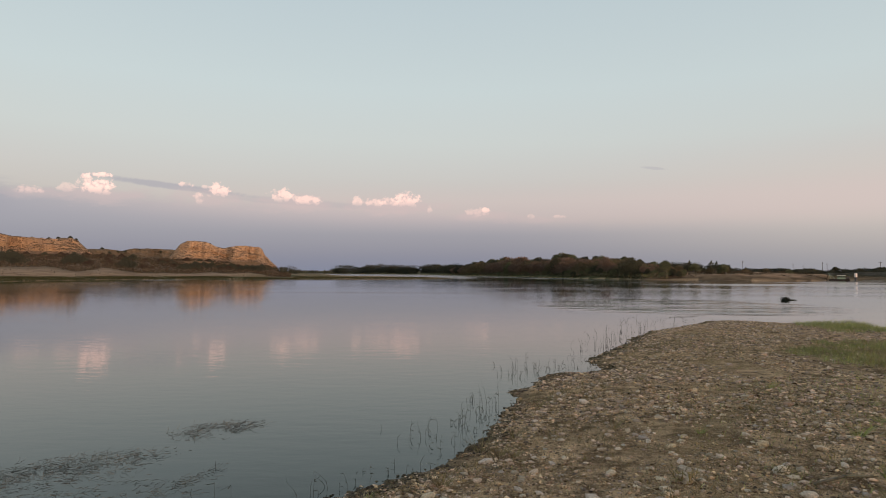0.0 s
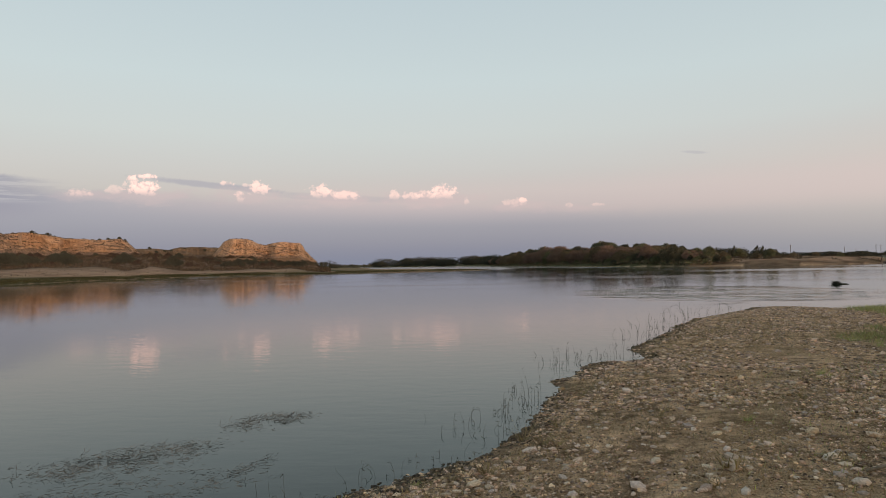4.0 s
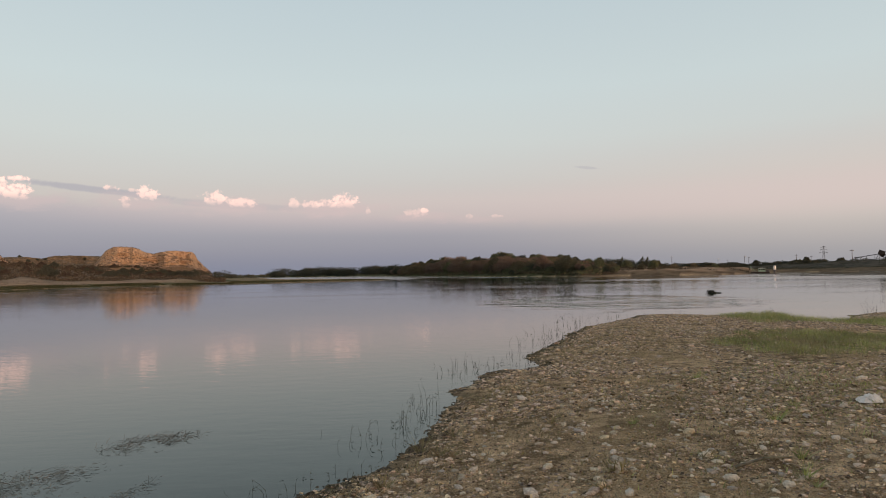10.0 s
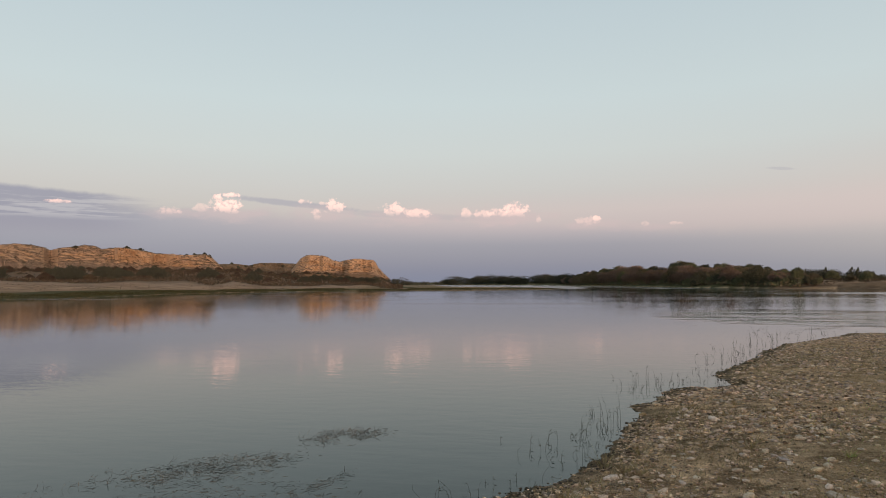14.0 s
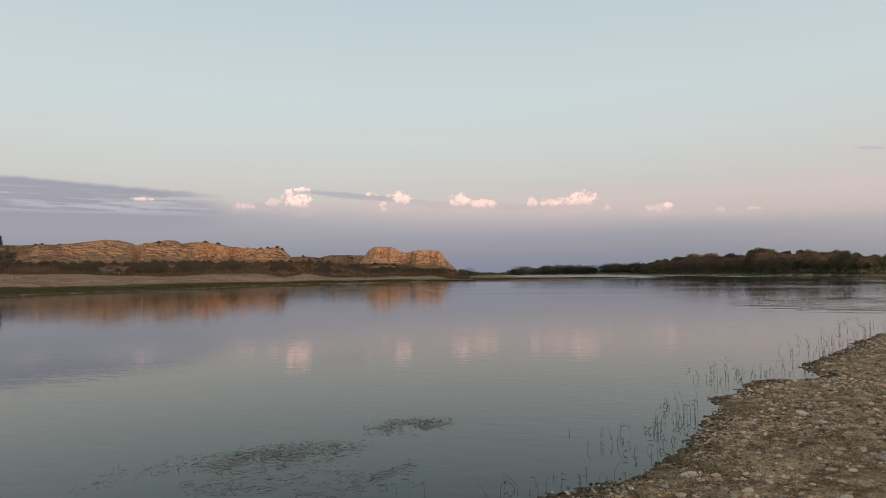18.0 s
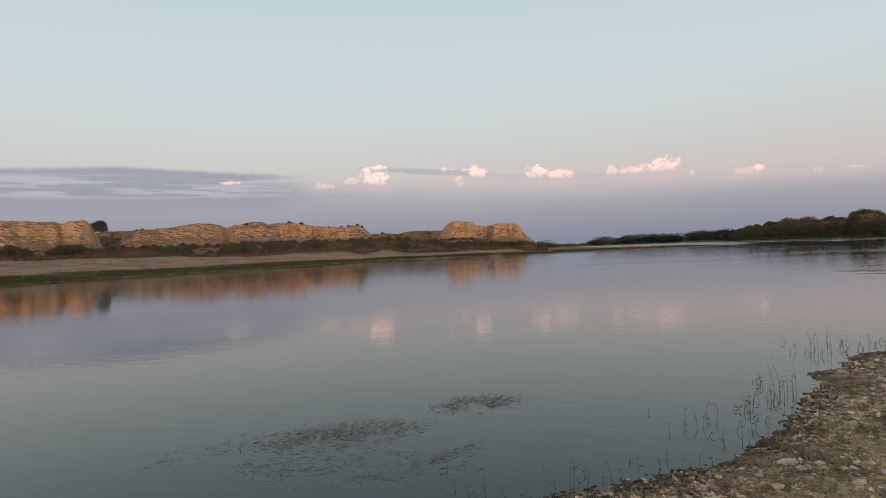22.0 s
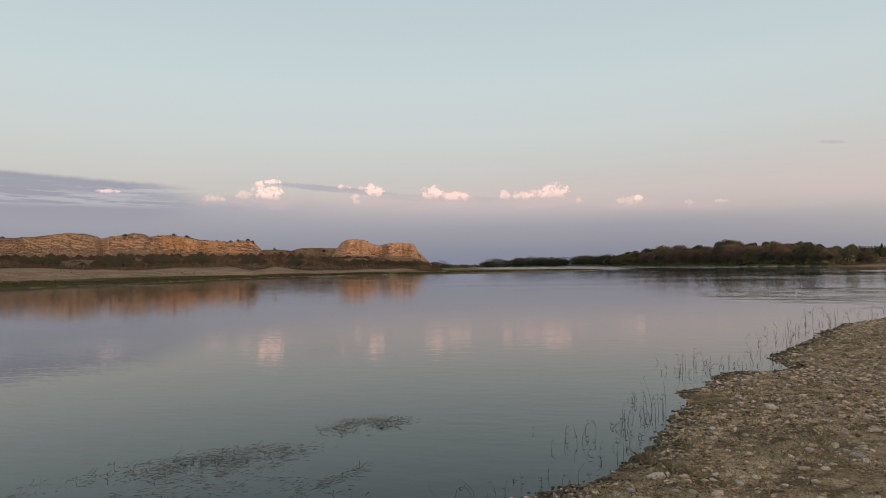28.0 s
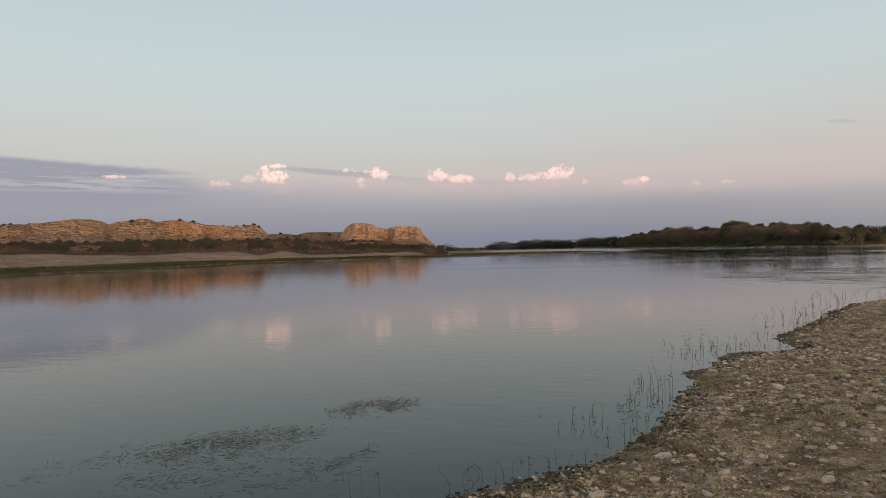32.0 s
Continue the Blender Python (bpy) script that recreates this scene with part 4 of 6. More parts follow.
for i in range(250):
    a = pyr.uniform(0.9, 19.8)
    back = pyr.uniform(0, 1) ** 0.8
    r = wood_front(a) + 9 + back * 62
    k = pyr.choice(((1, 1, 4, 4, 3, 1) if back < 0.6 else (0, 2, 1, 4, 2)) if a < 12.5 else (0, 3, 2, 3, 5, 1, 1))
    p = polar(a, r)
    g = height_at(p.x, p.y)
    limit = 1.7 + r * math.tan(radians(skyline(a) * (0.60 + 0.38 * back) * pyr.uniform(0.80, 1.02))) - g
    size = max(0.32, min(1.7, limit / (5.2, 4.4, 5.6, 3.6, 5.0, 4.2)[k]))
    put_copy(WOOD[k], on_ground(a, r, pyr.uniform(0, 360), size) @ Matrix.Diagonal((pyr.uniform(0.85, 1.7), pyr.uniform(0.85, 1.5), pyr.uniform(0.8, 1.08), 1)))
# tall trees that stand out of the wood
for a, e, k in ((4.4, 1.2, 2), (5.6, 1.36, 0), (7.2, 1.4, 4), (8.6, 1.38, 2), (10.1, 1.62, 2), (10.55, 1.7, 0), (10.95, 1.72, 2), (11.5, 1.58, 0), (12.6, 1.45, 2), (13.5, 1.5, 2), (14.0, 1.46, 0), (15.4, 1.28, 2), (16.0, 1.38, 0), (16.5, 1.36, 2), (17.2, 1.2, 2), (18.4, 0.98, 0)):
    r = wood_front(a) + 66
    p = polar(a, r)
    put_copy(WOOD[k], on_ground(a, r, a * 97, (1.7 + r * math.tan(radians(e)) - height_at(p.x, p.y)) / (5.2, 4.4, 5.6)[k] if k < 3 else 1.1))
# willows and bushes along the water's edge of the wood
for i in range(64):
    a = 3.0 + 18.0 * (i + pyr.random()) / 64
    put_copy(WOOD[pyr.choice((0, 0, 5, 5, 2) if a > 9 else (3, 1, 3, 0))], on_ground(a, wood_front(a) + pyr.uniform(3, 9), pyr.uniform(0, 360), pyr.uniform(0.2, 0.42)))
# shrubs on and behind the sand bank
for a, dr, k, s in ((19.3, 14, 0, 0.62), (20.4, 16, 3, 0.5), (21.6, 20, 0, 0.5), (22.8, 13, 3, 0.42), (23.9, 9, 0, 0.5), (24.2, 24, 2, 0.42), (25.5, 22, 3, 0.35), (27.0, 26, 3, 0.34), (28.6, 24, 0, 0.3)):
    put_copy(WOOD[k], on_ground(a, wood_front(a) + dr, a * 50, s))

# low ground cover in front of and between the trees
pts = []
for i in range(9000):
    a = pyr.uniform(1.0, 21.0) if i % 3 else pyr.uniform(2.0, 19.0)
    r = wood_front(a) + (2.0 + 70 * pyr.random() ** 1.5 if a < 19.5 else 16 + 60 * pyr.random())
    pts.append((*polar(a, r)[:2], pyr.uniform(0.05, 0.95)))
pts = np.array(pts)
pts[:, 2] += ground_height(pts[:, 0], pts[:, 1])[0]
tagged(new("undergrowth", clumps(pts[:5200], 0.55, M_LEAFOLIVE, "undergrowth")), "dry olive undergrowth beneath the bank's trees", "undergrowth", kind="stuff")
tagged(new("undergrowth", clumps(pts[5200:], 0.5, M_LEAF, "undergrowth")), "green undergrowth along the farther bank", "undergrowth", kind="stuff")

pts = []
for i in range(9000):
    a = pyr.uniform(16.5, 31.2)
    r = wood_front(a) + 4 + 50 * pyr.random()
    p = polar(a, r)
    if float(fbm(np.array([p.x * 0.16]), np.array([p.y * 0.16]), 3, 91)[0]) > 0.47 + 0.012 * max(a - 18, 0) - (0.1 if r > wood_front(a) + 26 else 0):
        pts.append((p.x, p.y, 0.45 * pyr.random()))
pts = np.array(pts)
pts[:, 2] += ground_height(pts[:, 0], pts[:, 1])[0]
tagged(new("scrub", clumps(pts, 0.26, M_SCRUB, "scrub")), "dry brown scrub scattered over the sand bank", "scrub", kind="stuff")


def far_wood(label, spans, mat, leaf, count, seed, per_degree=5.0):
    """A distant belt of trees as one mass of crowns. spans: azimuth, distance, skyline in degrees."""
    g = np.random.default_rng(seed)
    A = [s[0] for s in spans]
    nt = int((A[-1] - A[0]) * per_degree)
    ta = np.sort(g.uniform(A[0], A[-1], nt))
    tr = np.interp(ta, A, [s[1] for s in spans]) + g.uniform(0, 28, nt)
    te = np.interp(ta, A, [s[2] for s in spans]) * np.where(g.random(nt) < 0.15, g.uniform(0.98, 1.16, nt), g.uniform(0.5, 0.98, nt))
    x0, y0 = tr * np.sin(np.radians(ta)), tr * np.cos(np.radians(ta))
    base = ground_height(x0, y0)[0]
    hh = np.maximum(1.7 + tr * np.tan(np.radians(te)) - base, 1.2)
    which = g.integers(0, nt, count)
    d = g.normal(size=(count, 3))
    d /= np.linalg.norm(d, axis=1)[:, None]
    rad = g.uniform(0.3, 1.0, count) ** 0.5
    w = hh * g.uniform(0.6, 1.3, nt)
    p = np.stack([x0[which] + d[:, 0] * rad * w[which], y0[which] + d[:, 1] * rad * w[which], base[which] + hh[which] * (0.48 + 0.50 * d[:, 2] * rad)], 1)
    return tagged(new("far_trees", clumps(p, leaf, mat, "far_trees")), label, "trees", kind="stuff")


far_wood("dark belt of distant riverside trees", [(-9.7, 560, 0.3), (-9.3, 560, 0.62), (-6, 530, 0.72), (-2.6, 470, 0.70), (0, 420, 0.72), (1.5, 350, 0.74), (3.2, 330, 0.92)], M_FARLEAF, 0.62, 34000, 5, 7.0)
far_wood("thin row of far poplars and bushes beyond the grassy spit", [(-15.2, 480, 0.40), (-13.5, 480, 0.50), (-12.9, 480, 0.22), (-11, 520, 0.2), (-9.5, 560, 0.25)], M_FARLEAF, 0.8, 1800, 8)
far_wood("dark tree line behind the sand bank", [(17.5, 330, 0.85), (20, 330, 0.86), (22.5, 330, 0.98), (23.2, 330, 0.96), (24.4, 330, 0.55), (26, 350, 0.40), (27.5, 360, 0.46), (29, 380, 0.36), (31, 400, 0.42)], M_FARLEAF, 0.7, 15000, 12, 8.0)
far_wood("low trees beyond the gravel works", [(29.5, 420, 0.36), (33, 420, 0.50), (35, 420, 0.56), (37, 420, 0.50), (39, 430, 0.54), (44, 430, 0.5)], M_FARLEAF, 0.75, 13000, 15, 6.0)
far_wood("low dark scrub line beyond the gravel works", [(24, 400, 0.27), (31, 400, 0.30), (36, 400, 0.34), (45, 400, 0.32)], M_FARLEAF, 0.6, 15000, 16, 16.0)
POPLAR = make_tree("poplar", "slender dark poplar above the far tree line", "tree", 7.0, 1.5, M_LEAFDARK, 700, 0.4, on_ground(21.2, 325), lobes=6, trunk=0.12, group="poplars of the far tree line", shape=1.9)
for a, r, s in ((19.0, 325, 0.82), (19.9, 328, 0.9), (20.9, 330, 0.8), (22.9, 322, 0.95), (23.3, 322, 0.92), (24.0, 325, 0.6), (-11.6, 500, 0.75), (-11.2, 505, 0.7), (-10.6, 510, 0.75), (-10.1, 510, 0.7)):
    put_copy(POPLAR, on_ground(a, r, a * 31, s))

# scrub of the opposite flat
BUSH = []
for i, (mat, lab, h, w) in enumerate(((M_FARLEAF, "dark green bush at the edge of the sand terrace", 2.2, 4.2), (M_BRUSH, "russet brush on the scrub flat below the cliffs", 1.8, 3.6), (M_SCRUB, "dry olive bush on the scrub flat", 1.5, 3.0))):
    BUSH.append(make_tree("bush", lab, "bush", h, w, mat, 1000, 0.27, on_ground(-45.0 + 3 * i, 150), lobes=7, trunk=0.07, group="bushes of the scrub flat", shape=0.75))


def bank_r(a):
    """Distance of the opposite bank's sand edge along an azimuth."""
    p = [r for r in range(80, 260, 2) if float(ground_height(np.array([r * math.sin(radians(a))]), np.array([r * math.cos(radians(a))]))[3][0]) > 0.5]
    return p[0] if p else 170


BANK = {a: bank_r(a) for a in range(-68, -13, 2)}


def edge(a):
    return float(np.interp(a, sorted(BANK), [BANK[k] for k in sorted(BANK)]))


for i in range(230):
    a = pyr.uniform(-64, -15)
    e = edge(a)
    r = e + 2 + (max(186 - e, 8)) * pyr.random() ** 0.8
    k = pyr.choice((0, 1, 1, 1, 2, 2))
    put_copy(BUSH[k], on_ground(a, r, pyr.uniform(0, 360), pyr.uniform(0.3, 0.68)))
for a0, a1, k in ((-57.5, -56.0, 3), (-54.4, -52.6, 6), (-46.9, -45.6, 5), (-41.6, -39.4, 9), (-38.5, -36.0, 9), (-35.2, -34.0, 4), (-31, -29.5, 3), (-27, -26, 3), (-22.4, -20.2, 7), (-19.5, -15.6, 10)):
    for i in range(k):
        a = a0 + (a1 - a0) * (i + pyr.random()) / k
        put_copy(BUSH[0], on_ground(a, edge(a) + pyr.uniform(2, 9), a * 77, pyr.uniform(0.7, 1.15) * (1.0 if a < -24 else 0.68)))
pts = []
for i in range(30000):
    a = pyr.uniform(-67, -13.5)
    e = edge(a)
    r = e - 1 + (max(192 - e, 10) + 6) * pyr.random() ** 1.7
    pts.append((*polar(a, r)[:2], 0.6 * pyr.random() ** 1.2))
pts = np.array(pts)
pts[:, 2] += ground_height(pts[:, 0], pts[:, 1])[0]
pts = np.stack(out_along_sight(*pts.T), 1)
tagged(new("scrub", clumps(pts[:15000, :3], 0.34 * pts[:15000, 3], M_BRUSH, "scrub")), "dark brown low scrub covering the flat below the cliffs", "scrub", kind="stuff")
tagged(new("scrub", clumps(pts[15000:, :3], 0.36 * pts[15000:, 3], M_SCRUB, "scrub")), "dry olive low scrub covering the flat below the cliffs", "scrub", kind="stuff")
# dry tussocks dotted over the sand terrace
pts = []
while len(pts) < 420:
    a = pyr.uniform(-66, -15)
    r = edge(a) - 3 - 22 * pyr.random()
    p = polar(a, r)
    if float(ground_height(np.array([p.x]), np.array([p.y]))[0][0]) > 0.35 and float(fbm(np.array([p.x * 0.2]), np.array([p.y * 0.2]), 3, 19)[0]) > 0.45:
        pts.append((p.x, p.y, 0.12 * pyr.random()))
    elif pyr.random() < 0.02:
        pts.append((p.x, p.y, 0.0))
pts = np.array(pts)
hz = ground_height(pts[:, 0], pts[:, 1])[0]
pts[:, 2] += hz
tagged(new("tussocks", clumps(np.stack(out_along_sight(*pts[hz > 0.3].T)[:3], 1), 0.2, M_SCRUB, "tussocks", 0.3, 3)), "dry tussocks dotted over the sand terrace", "grass", kind="stuff")
# low green margin by the water of the opposite bank and on the spit
pts = []
for i in range(26000):
    t = pyr.random()
    j = 2 + int(t * 10.99)
    (x0, y0), (x1, y1) = LEFT_BANK[j], LEFT_BANK[j + 1]
    f = pyr.random()
    dx, dy = x1 - x0, y1 - y0
    l = math.hypot(dx, dy)
    d = pyr.uniform(0, 16) if j < 4 else pyr.uniform(0, 7) if j < 9 else pyr.uniform(0, 40)
    pts.append((x0 + dx * f - dy / l * d, y0 + dy * f + dx / l * d, 0.07 * pyr.random()))
pts = np.array(pts)
hz = ground_height(pts[:, 0], pts[:, 1])[0]
pts[:, 2] += hz
tagged(new("bank_grass", clumps(pts[hz > 0.02], 0.15, M_MARGIN, "bank_grass", 0.2)), "short olive-green grass along the opposite waterline", "grass", kind="stuff")

# tree and bushes that stand on the cliff tops
deps = bpy.context.evaluated_depsgraph_get()


def on_top(a, r, turn=0.0, size=1.0):
    k = float(sight_stretch(a, r))
    p = polar(a, r * k)
    hit, loc, *_ = scene.ray_cast(deps, Vector((p.x, p.y, 300)), Vector((0, 0, -1)))
    return Matrix.Translation((p.x, p.y, loc.z - k * (0.1 + 0.5 * size * (size < 0.62)))) @ pose(0, 0, 0, 0, 0, turn) @ Matrix.Scale(size * k, 4)


deps.update()
crest = [(-51.35, 258), (-48.6, 262), (-48.2, 263), (-47, 262), (-46.2, 262), (-45.4, 263), (-40.0, 194), (-36.4, 197), (-35.4, 200), (-33.0, 198), (-32.4, 199), (-31.9, 198), (-31.3, 197), (-30.5, 196), (-30.1, 197), (-28.3, 306), (-27.2, 305), (-25.6, 304), (-24.0, 305), (-57, 192), (-27.8, 302), (-26.6, 304)]
tops = [on_top(a, r, a * 13, (0.5 if r < 220 else 0.7) * pyr.uniform(0.4, 0.8)) for a, r in crest]
lone = make_tree("tree", "dark rounded tree at the cliff's edge", "tree", 5.2, 7.4, M_FARLEAF, 3200, 0.32, tops[0] @ Matrix.Scale(float(sight_stretch(*crest[0])) / tops[0].to_scale()[0], 4) @ Matrix.Translation((0, 0, -0.6)), lobes=11, trunk=0.14, shape=0.6)
for m in tops[1:]:
    put_copy(BUSH[0], m)

# ---------------------------------------------------------------- gravel works on the farther bank


def heap(label, a, r, length, width, h, seed):
    """A dumped ridge of gravel with slumped sides."""
    nu, nv = 70, 26
    u, v = np.meshgrid(np.linspace(-1, 1, nu), np.linspace(-1, 1, nv), indexing="ij")
    edge_ = np.clip(1 - np.abs(u) ** 2.4, 0, 1) * np.clip(1 - np.abs(v), 0, 1) ** 0.9
    x, y = u * length / 2, v * width / 2 + (fbm(u * 3, v * 2, 3, seed) - 0.5) * 3
    z = h * edge_ * (0.65 + 0.7 * fbm(u * 4 + 9, v * 1.5, 4, seed + 2)) - 0.25
    i, j = np.meshgrid(np.arange(nu - 1), np.arange(nv - 1), indexing="ij")
    q = np.stack([i * nv + j, (i + 1) * nv + j, (i + 1) * nv + j + 1, i * nv + j + 1], -1).reshape(-1, 4)
    ob = tagged(new("mound", solid("mound", np.stack([x, y, z], -1).reshape(-1, 3), q, M_SPOIL)), label, "mound")
    ob.matrix_basis = on_ground(a, r, -a)
    return ob


heap("long dark grey ridge of dumped gravel by the water", 39.5, 236, 62, 22, 2.0, 3)
heap("low dark gravel heap beside the dredger", 33.6, 236, 34, 18, 1.3, 6)
heap("broad grey gravel heap under the conveyor", 41.5, 262, 50, 26, 2.2, 9)


def lattice(h, w0, w1, steps, bm, r=0.05):
    """Four legs with cross bracing."""
    for i in range(steps):
        f0, f1 = i / steps, (i + 1) / steps
        a, b = w0 + (w1 - w0) * f0, w0 + (w1 - w0) * f1
        c0 = [(sx * a / 2, sy * a / 2, h * f0) for sx, sy in ((-1, -1), (1, -1), (1, 1), (-1, 1))]
        c1 = [(sx * b / 2, sy * b / 2, h * f1) for sx, sy in ((-1, -1), (1, -1), (1, 1), (-1, 1))]
        for k in range(4):
            rod_bm(c0[k], c1[k], r, r, 4, bm)
            rod_bm(c0[k], c1[(k + 1) % 4], r * 0.6, r * 0.6, 4, bm)
            rod_bm(c1[k], c1[(k + 1) % 4], r * 0.6, r * 0.6, 4, bm)


# dry growth on the heaps, and round trees behind them
deps.update()
pts = []
for i in range(5200):
    a = pyr.uniform(31.6, 46.0)
    r = pyr.uniform(206, 275)
    p = polar(a, r)
    hit, loc, *_ = scene.ray_cast(deps, Vector((p.x, p.y, 60)), Vector((0, 0, -1)))
    if hit and loc.z > 0.4 and float(fbm(np.array([p.x * 0.12]), np.array([p.y * 0.12]), 3, 95)[0]) > 0.46:
        pts.append((p.x, p.y, loc.z + 0.25 * pyr.random()))
tagged(new("scrub", clumps(np.array(pts), 0.32, M_FARLEAF, "scrub", 0.4)), "dull olive scrub growing over the gravel heaps", "scrub", kind="stuff")
for a, e, w in ((30.0, 0.42, 1.3), (31.7, 0.55, 1.3), (34.6, 0.5, 1.2), (35.3, 0.72, 1.1), (35.9, 0.46, 1.4), (37.6, 0.6, 1.3), (38.6, 0.42, 1.3), (33.3, 0.4, 1.5)):
    p = polar(a, 415)
    size = (1.7 + 415 * math.tan(radians(e)) - height_at(p.x, p.y)) / 5.6
    put_copy(WOOD[2], on_ground(a, 415, a * 41, size) @ Matrix.Diagonal((w, w, 1, 1)))

# steel power pylon
pylon = thing("power_pylon", "grey lattice steel power pylon beyond the river", "pylon", on_ground(36.45, 900, -30))
bm = bmesh.new()
lattice(23.5, 3.2, 0.8, 6, bm, 0.11)
part("mast", from_bm("mast", bm, M_STEEL), pylon)
for z, w in ((15.5, 9.0), (18.8, 7.4), (22.0, 5.4)):
    bm = bmesh.new()
    rod_bm((-w / 2, 0, z), (w / 2, 0, z), 0.11, 0.11, 5, bm)
    for s in (-1, 1):
        rod_bm((s * w / 2, 0, z), (0, 0, z + 1.3), 0.11, 0.11, 4, bm)
        rod_bm((s * w / 2, 0, z), (s * w / 2, 0, z - 1.0), 0.12, 0.12, 5, bm)
    part("crossarm", from_bm("crossarm", bm, M_STEEL), pylon)


def power_pole(at):
    t = thing("utility_pole", "thin wooden utility pole with a crossarm", "pole", at, "utility poles beyond the bank")
    part("pole", from_bm("pole", rod_bm((0, 0, -0.4), (0, 0, 8.0), 0.17, 0.11, 7), M_BARK, True), t)
    arm = part("crossarm", from_bm("crossarm", box_bm(1.9, 0.14, 0.16, (0, 0.14, 7.3), 0.02), M_BARK), t)
    for x in (-0.8, 0.0, 0.8):
        part("insulator", from_bm("insulator", rod_bm((x, 0.14, 7.46), (x, 0.14, 7.75), 0.07, 0.05, 6), M_PALEPAINT, True), arm)
    return t


pole0 = power_pole(on_ground(25.3, 430, 10))
for a, r, s in ((28.9, 460, 0.85), (30.9, 470, 0.95), (31.2, 480, 0.9), (34.6, 440, 0.95), (35.6, 470, 0.85), (38.3, 450, 1.2), (37.6, 520, 0.7), (29.6, 500, 0.7)):
    put_copy(pole0, on_ground(a, r, a * 9, s))

# hopper tower with conveyors on the gravel heap
tower = thing("conveyor_tower", "dark rusty gravel hopper on splayed legs with conveyor belts", "hopper", Matrix.Translation(polar(40.15, 262, height_at(*polar(40.15, 262)[:2]))) @ pose(0, 0, 0, 0, 0, -40.15) @ Matrix.Scale(0.75, 4))
bm = box_bm(2.5, 2.3, 1.7, (0, 0, 5.0), 0.05)
bmesh.ops.rotate(bm, verts=bm.verts, cent=(0, 0, 5.8), matrix=pose(0, 0, 0, 0, 24, 0).to_3x3())
hop = part("hopper", from_bm("hopper", bm, M_RUST), tower)
bm = bmesh.new()
bmesh.ops.create_cone(bm, cap_ends=True, segments=4, radius1=0.6, radius2=1.95, depth=1.3, matrix=Matrix.Translation((0.2, 0, 4.5)) @ pose(0, 0, 0, 0, 0, 45))
part("funnel", from_bm("funnel", bm, M_RUST), hop)
bm = box_bm(2.7, 2.5, 0.14, (0, 0, 6.7), 0.02)
bmesh.ops.rotate(bm, verts=bm.verts, cent=(0, 0, 5.8), matrix=pose(0, 0, 0, 0, 24, 0).to_3x3())
part("rim", from_bm("rim", bm, M_STEEL), hop)
for x0, y0, x1 in ((-3.9, -1.1, -1.1), (-3.9, 1.1, -1.1), (1.9, -1.1, 1.4), (1.9, 1.1, 1.4), (-0.9, -1.1, -0.7), (-0.9, 1.1, -0.7)):
    part("leg", from_bm("leg", rod_bm((x0, y0, -0.6), (x1, y0, 5.3), 0.13, 0.11, 5), M_STEEL), tower)
bm = bmesh.new()
for z in (1.8, 3.4):
    rod_bm((-2.8 + z * 0.4, -1.1, z), (1.7, -1.1, z), 0.07, 0.07, 4, bm)
    rod_bm((-2.8 + z * 0.4, 1.1, z), (1.7, 1.1, z), 0.07, 0.07, 4, bm)
part("brace", from_bm("brace", bm, M_STEEL), tower)
for x0, z0, x1, z1 in ((-10.5, 3.7, -1.2, 5.2), (1.6, 5.25, 19.0, 5.0)):
    bm = bmesh.new()
    for y in (-0.5, 0.5):
        rod_bm((x0, y, z0), (x1, y, z1), 0.12, 0.12, 5, bm)
    nst = int(abs(x1 - x0) / 1.4)
    for i in range(nst):
        f = i / nst
        rod_bm((x0 + (x1 - x0) * f, -0.5, z0 + (z1 - z0) * f), (x0 + (x1 - x0) * f, 0.5, z0 + (z1 - z0) * f), 0.07, 0.07, 4, bm)
    conv = part("conveyor", from_bm("conveyor", bm, M_STEEL), tower)
    bm = bmesh.new()
    m = Matrix.Translation(((x0 + x1) / 2, 0, (z0 + z1) / 2 + 0.18)) @ pose(0, 0, 0, 0, -math.degrees(math.atan2(z1 - z0, x1 - x0)), 0) @ Matrix.Diagonal((math.hypot(x1 - x0, z1 - z0), 0.8, 0.06, 1))
    bmesh.ops.create_cube(bm, size=1.0, matrix=m)
    part("belt", from_bm("belt", bm, M_STEEL), conv)
    for f in (0.15, 0.5, 0.85):
        x, z = x0 + (x1 - x0) * f, z0 + (z1 - z0) * f
        part("support", from_bm("support", rod_bm((x, 0, -0.8), (x, 0, z), 0.1, 0.1, 5), M_STEEL), conv)

# small dredger moored in the bay
dred = thing("dredger", "small faded green suction dredger moored by the bank", "dredger", Matrix.Translation(polar(32.0, 190, 0.0)) @ pose(0, 0, 0, 0, 0, -32) @ Matrix.Scale(0.7, 4))
for y in (-0.9, 0.9):
    bm = box_bm(6.6, 1.2, 0.75, (0, y, -0.35), 0.16)
    part("pontoon", from_bm("pontoon", bm, M_RUST), dred)
part("deck", from_bm("deck", box_bm(6.2, 3.2, 0.1, (0, 0, 0.4), 0.02), M_STEEL), dred)
cab = part("cabin", from_bm("cabin", box_bm(2.3, 1.8, 1.25, (0.6, 0, 0.5), 0.06), M_GREENPAINT), dred)
part("roof", from_bm("roof", box_bm(2.7, 2.1, 0.16, (0.6, 0, 1.75), 0.05), M_PALEPAINT), cab, "pale overhanging roof")
for x in (-0.15, 0.6, 1.35):
    part("window", from_bm("window", box_bm(0.55, 0.03, 0.5, (x, -0.905, 1.1), 0.01), M_GLASS), cab)
part("bulwark", from_bm("bulwark", box_bm(2.6, 0.08, 0.42, (0.6, -1.3, 0.5), 0.02), M_GREENPAINT), dred)
bm = bmesh.new()
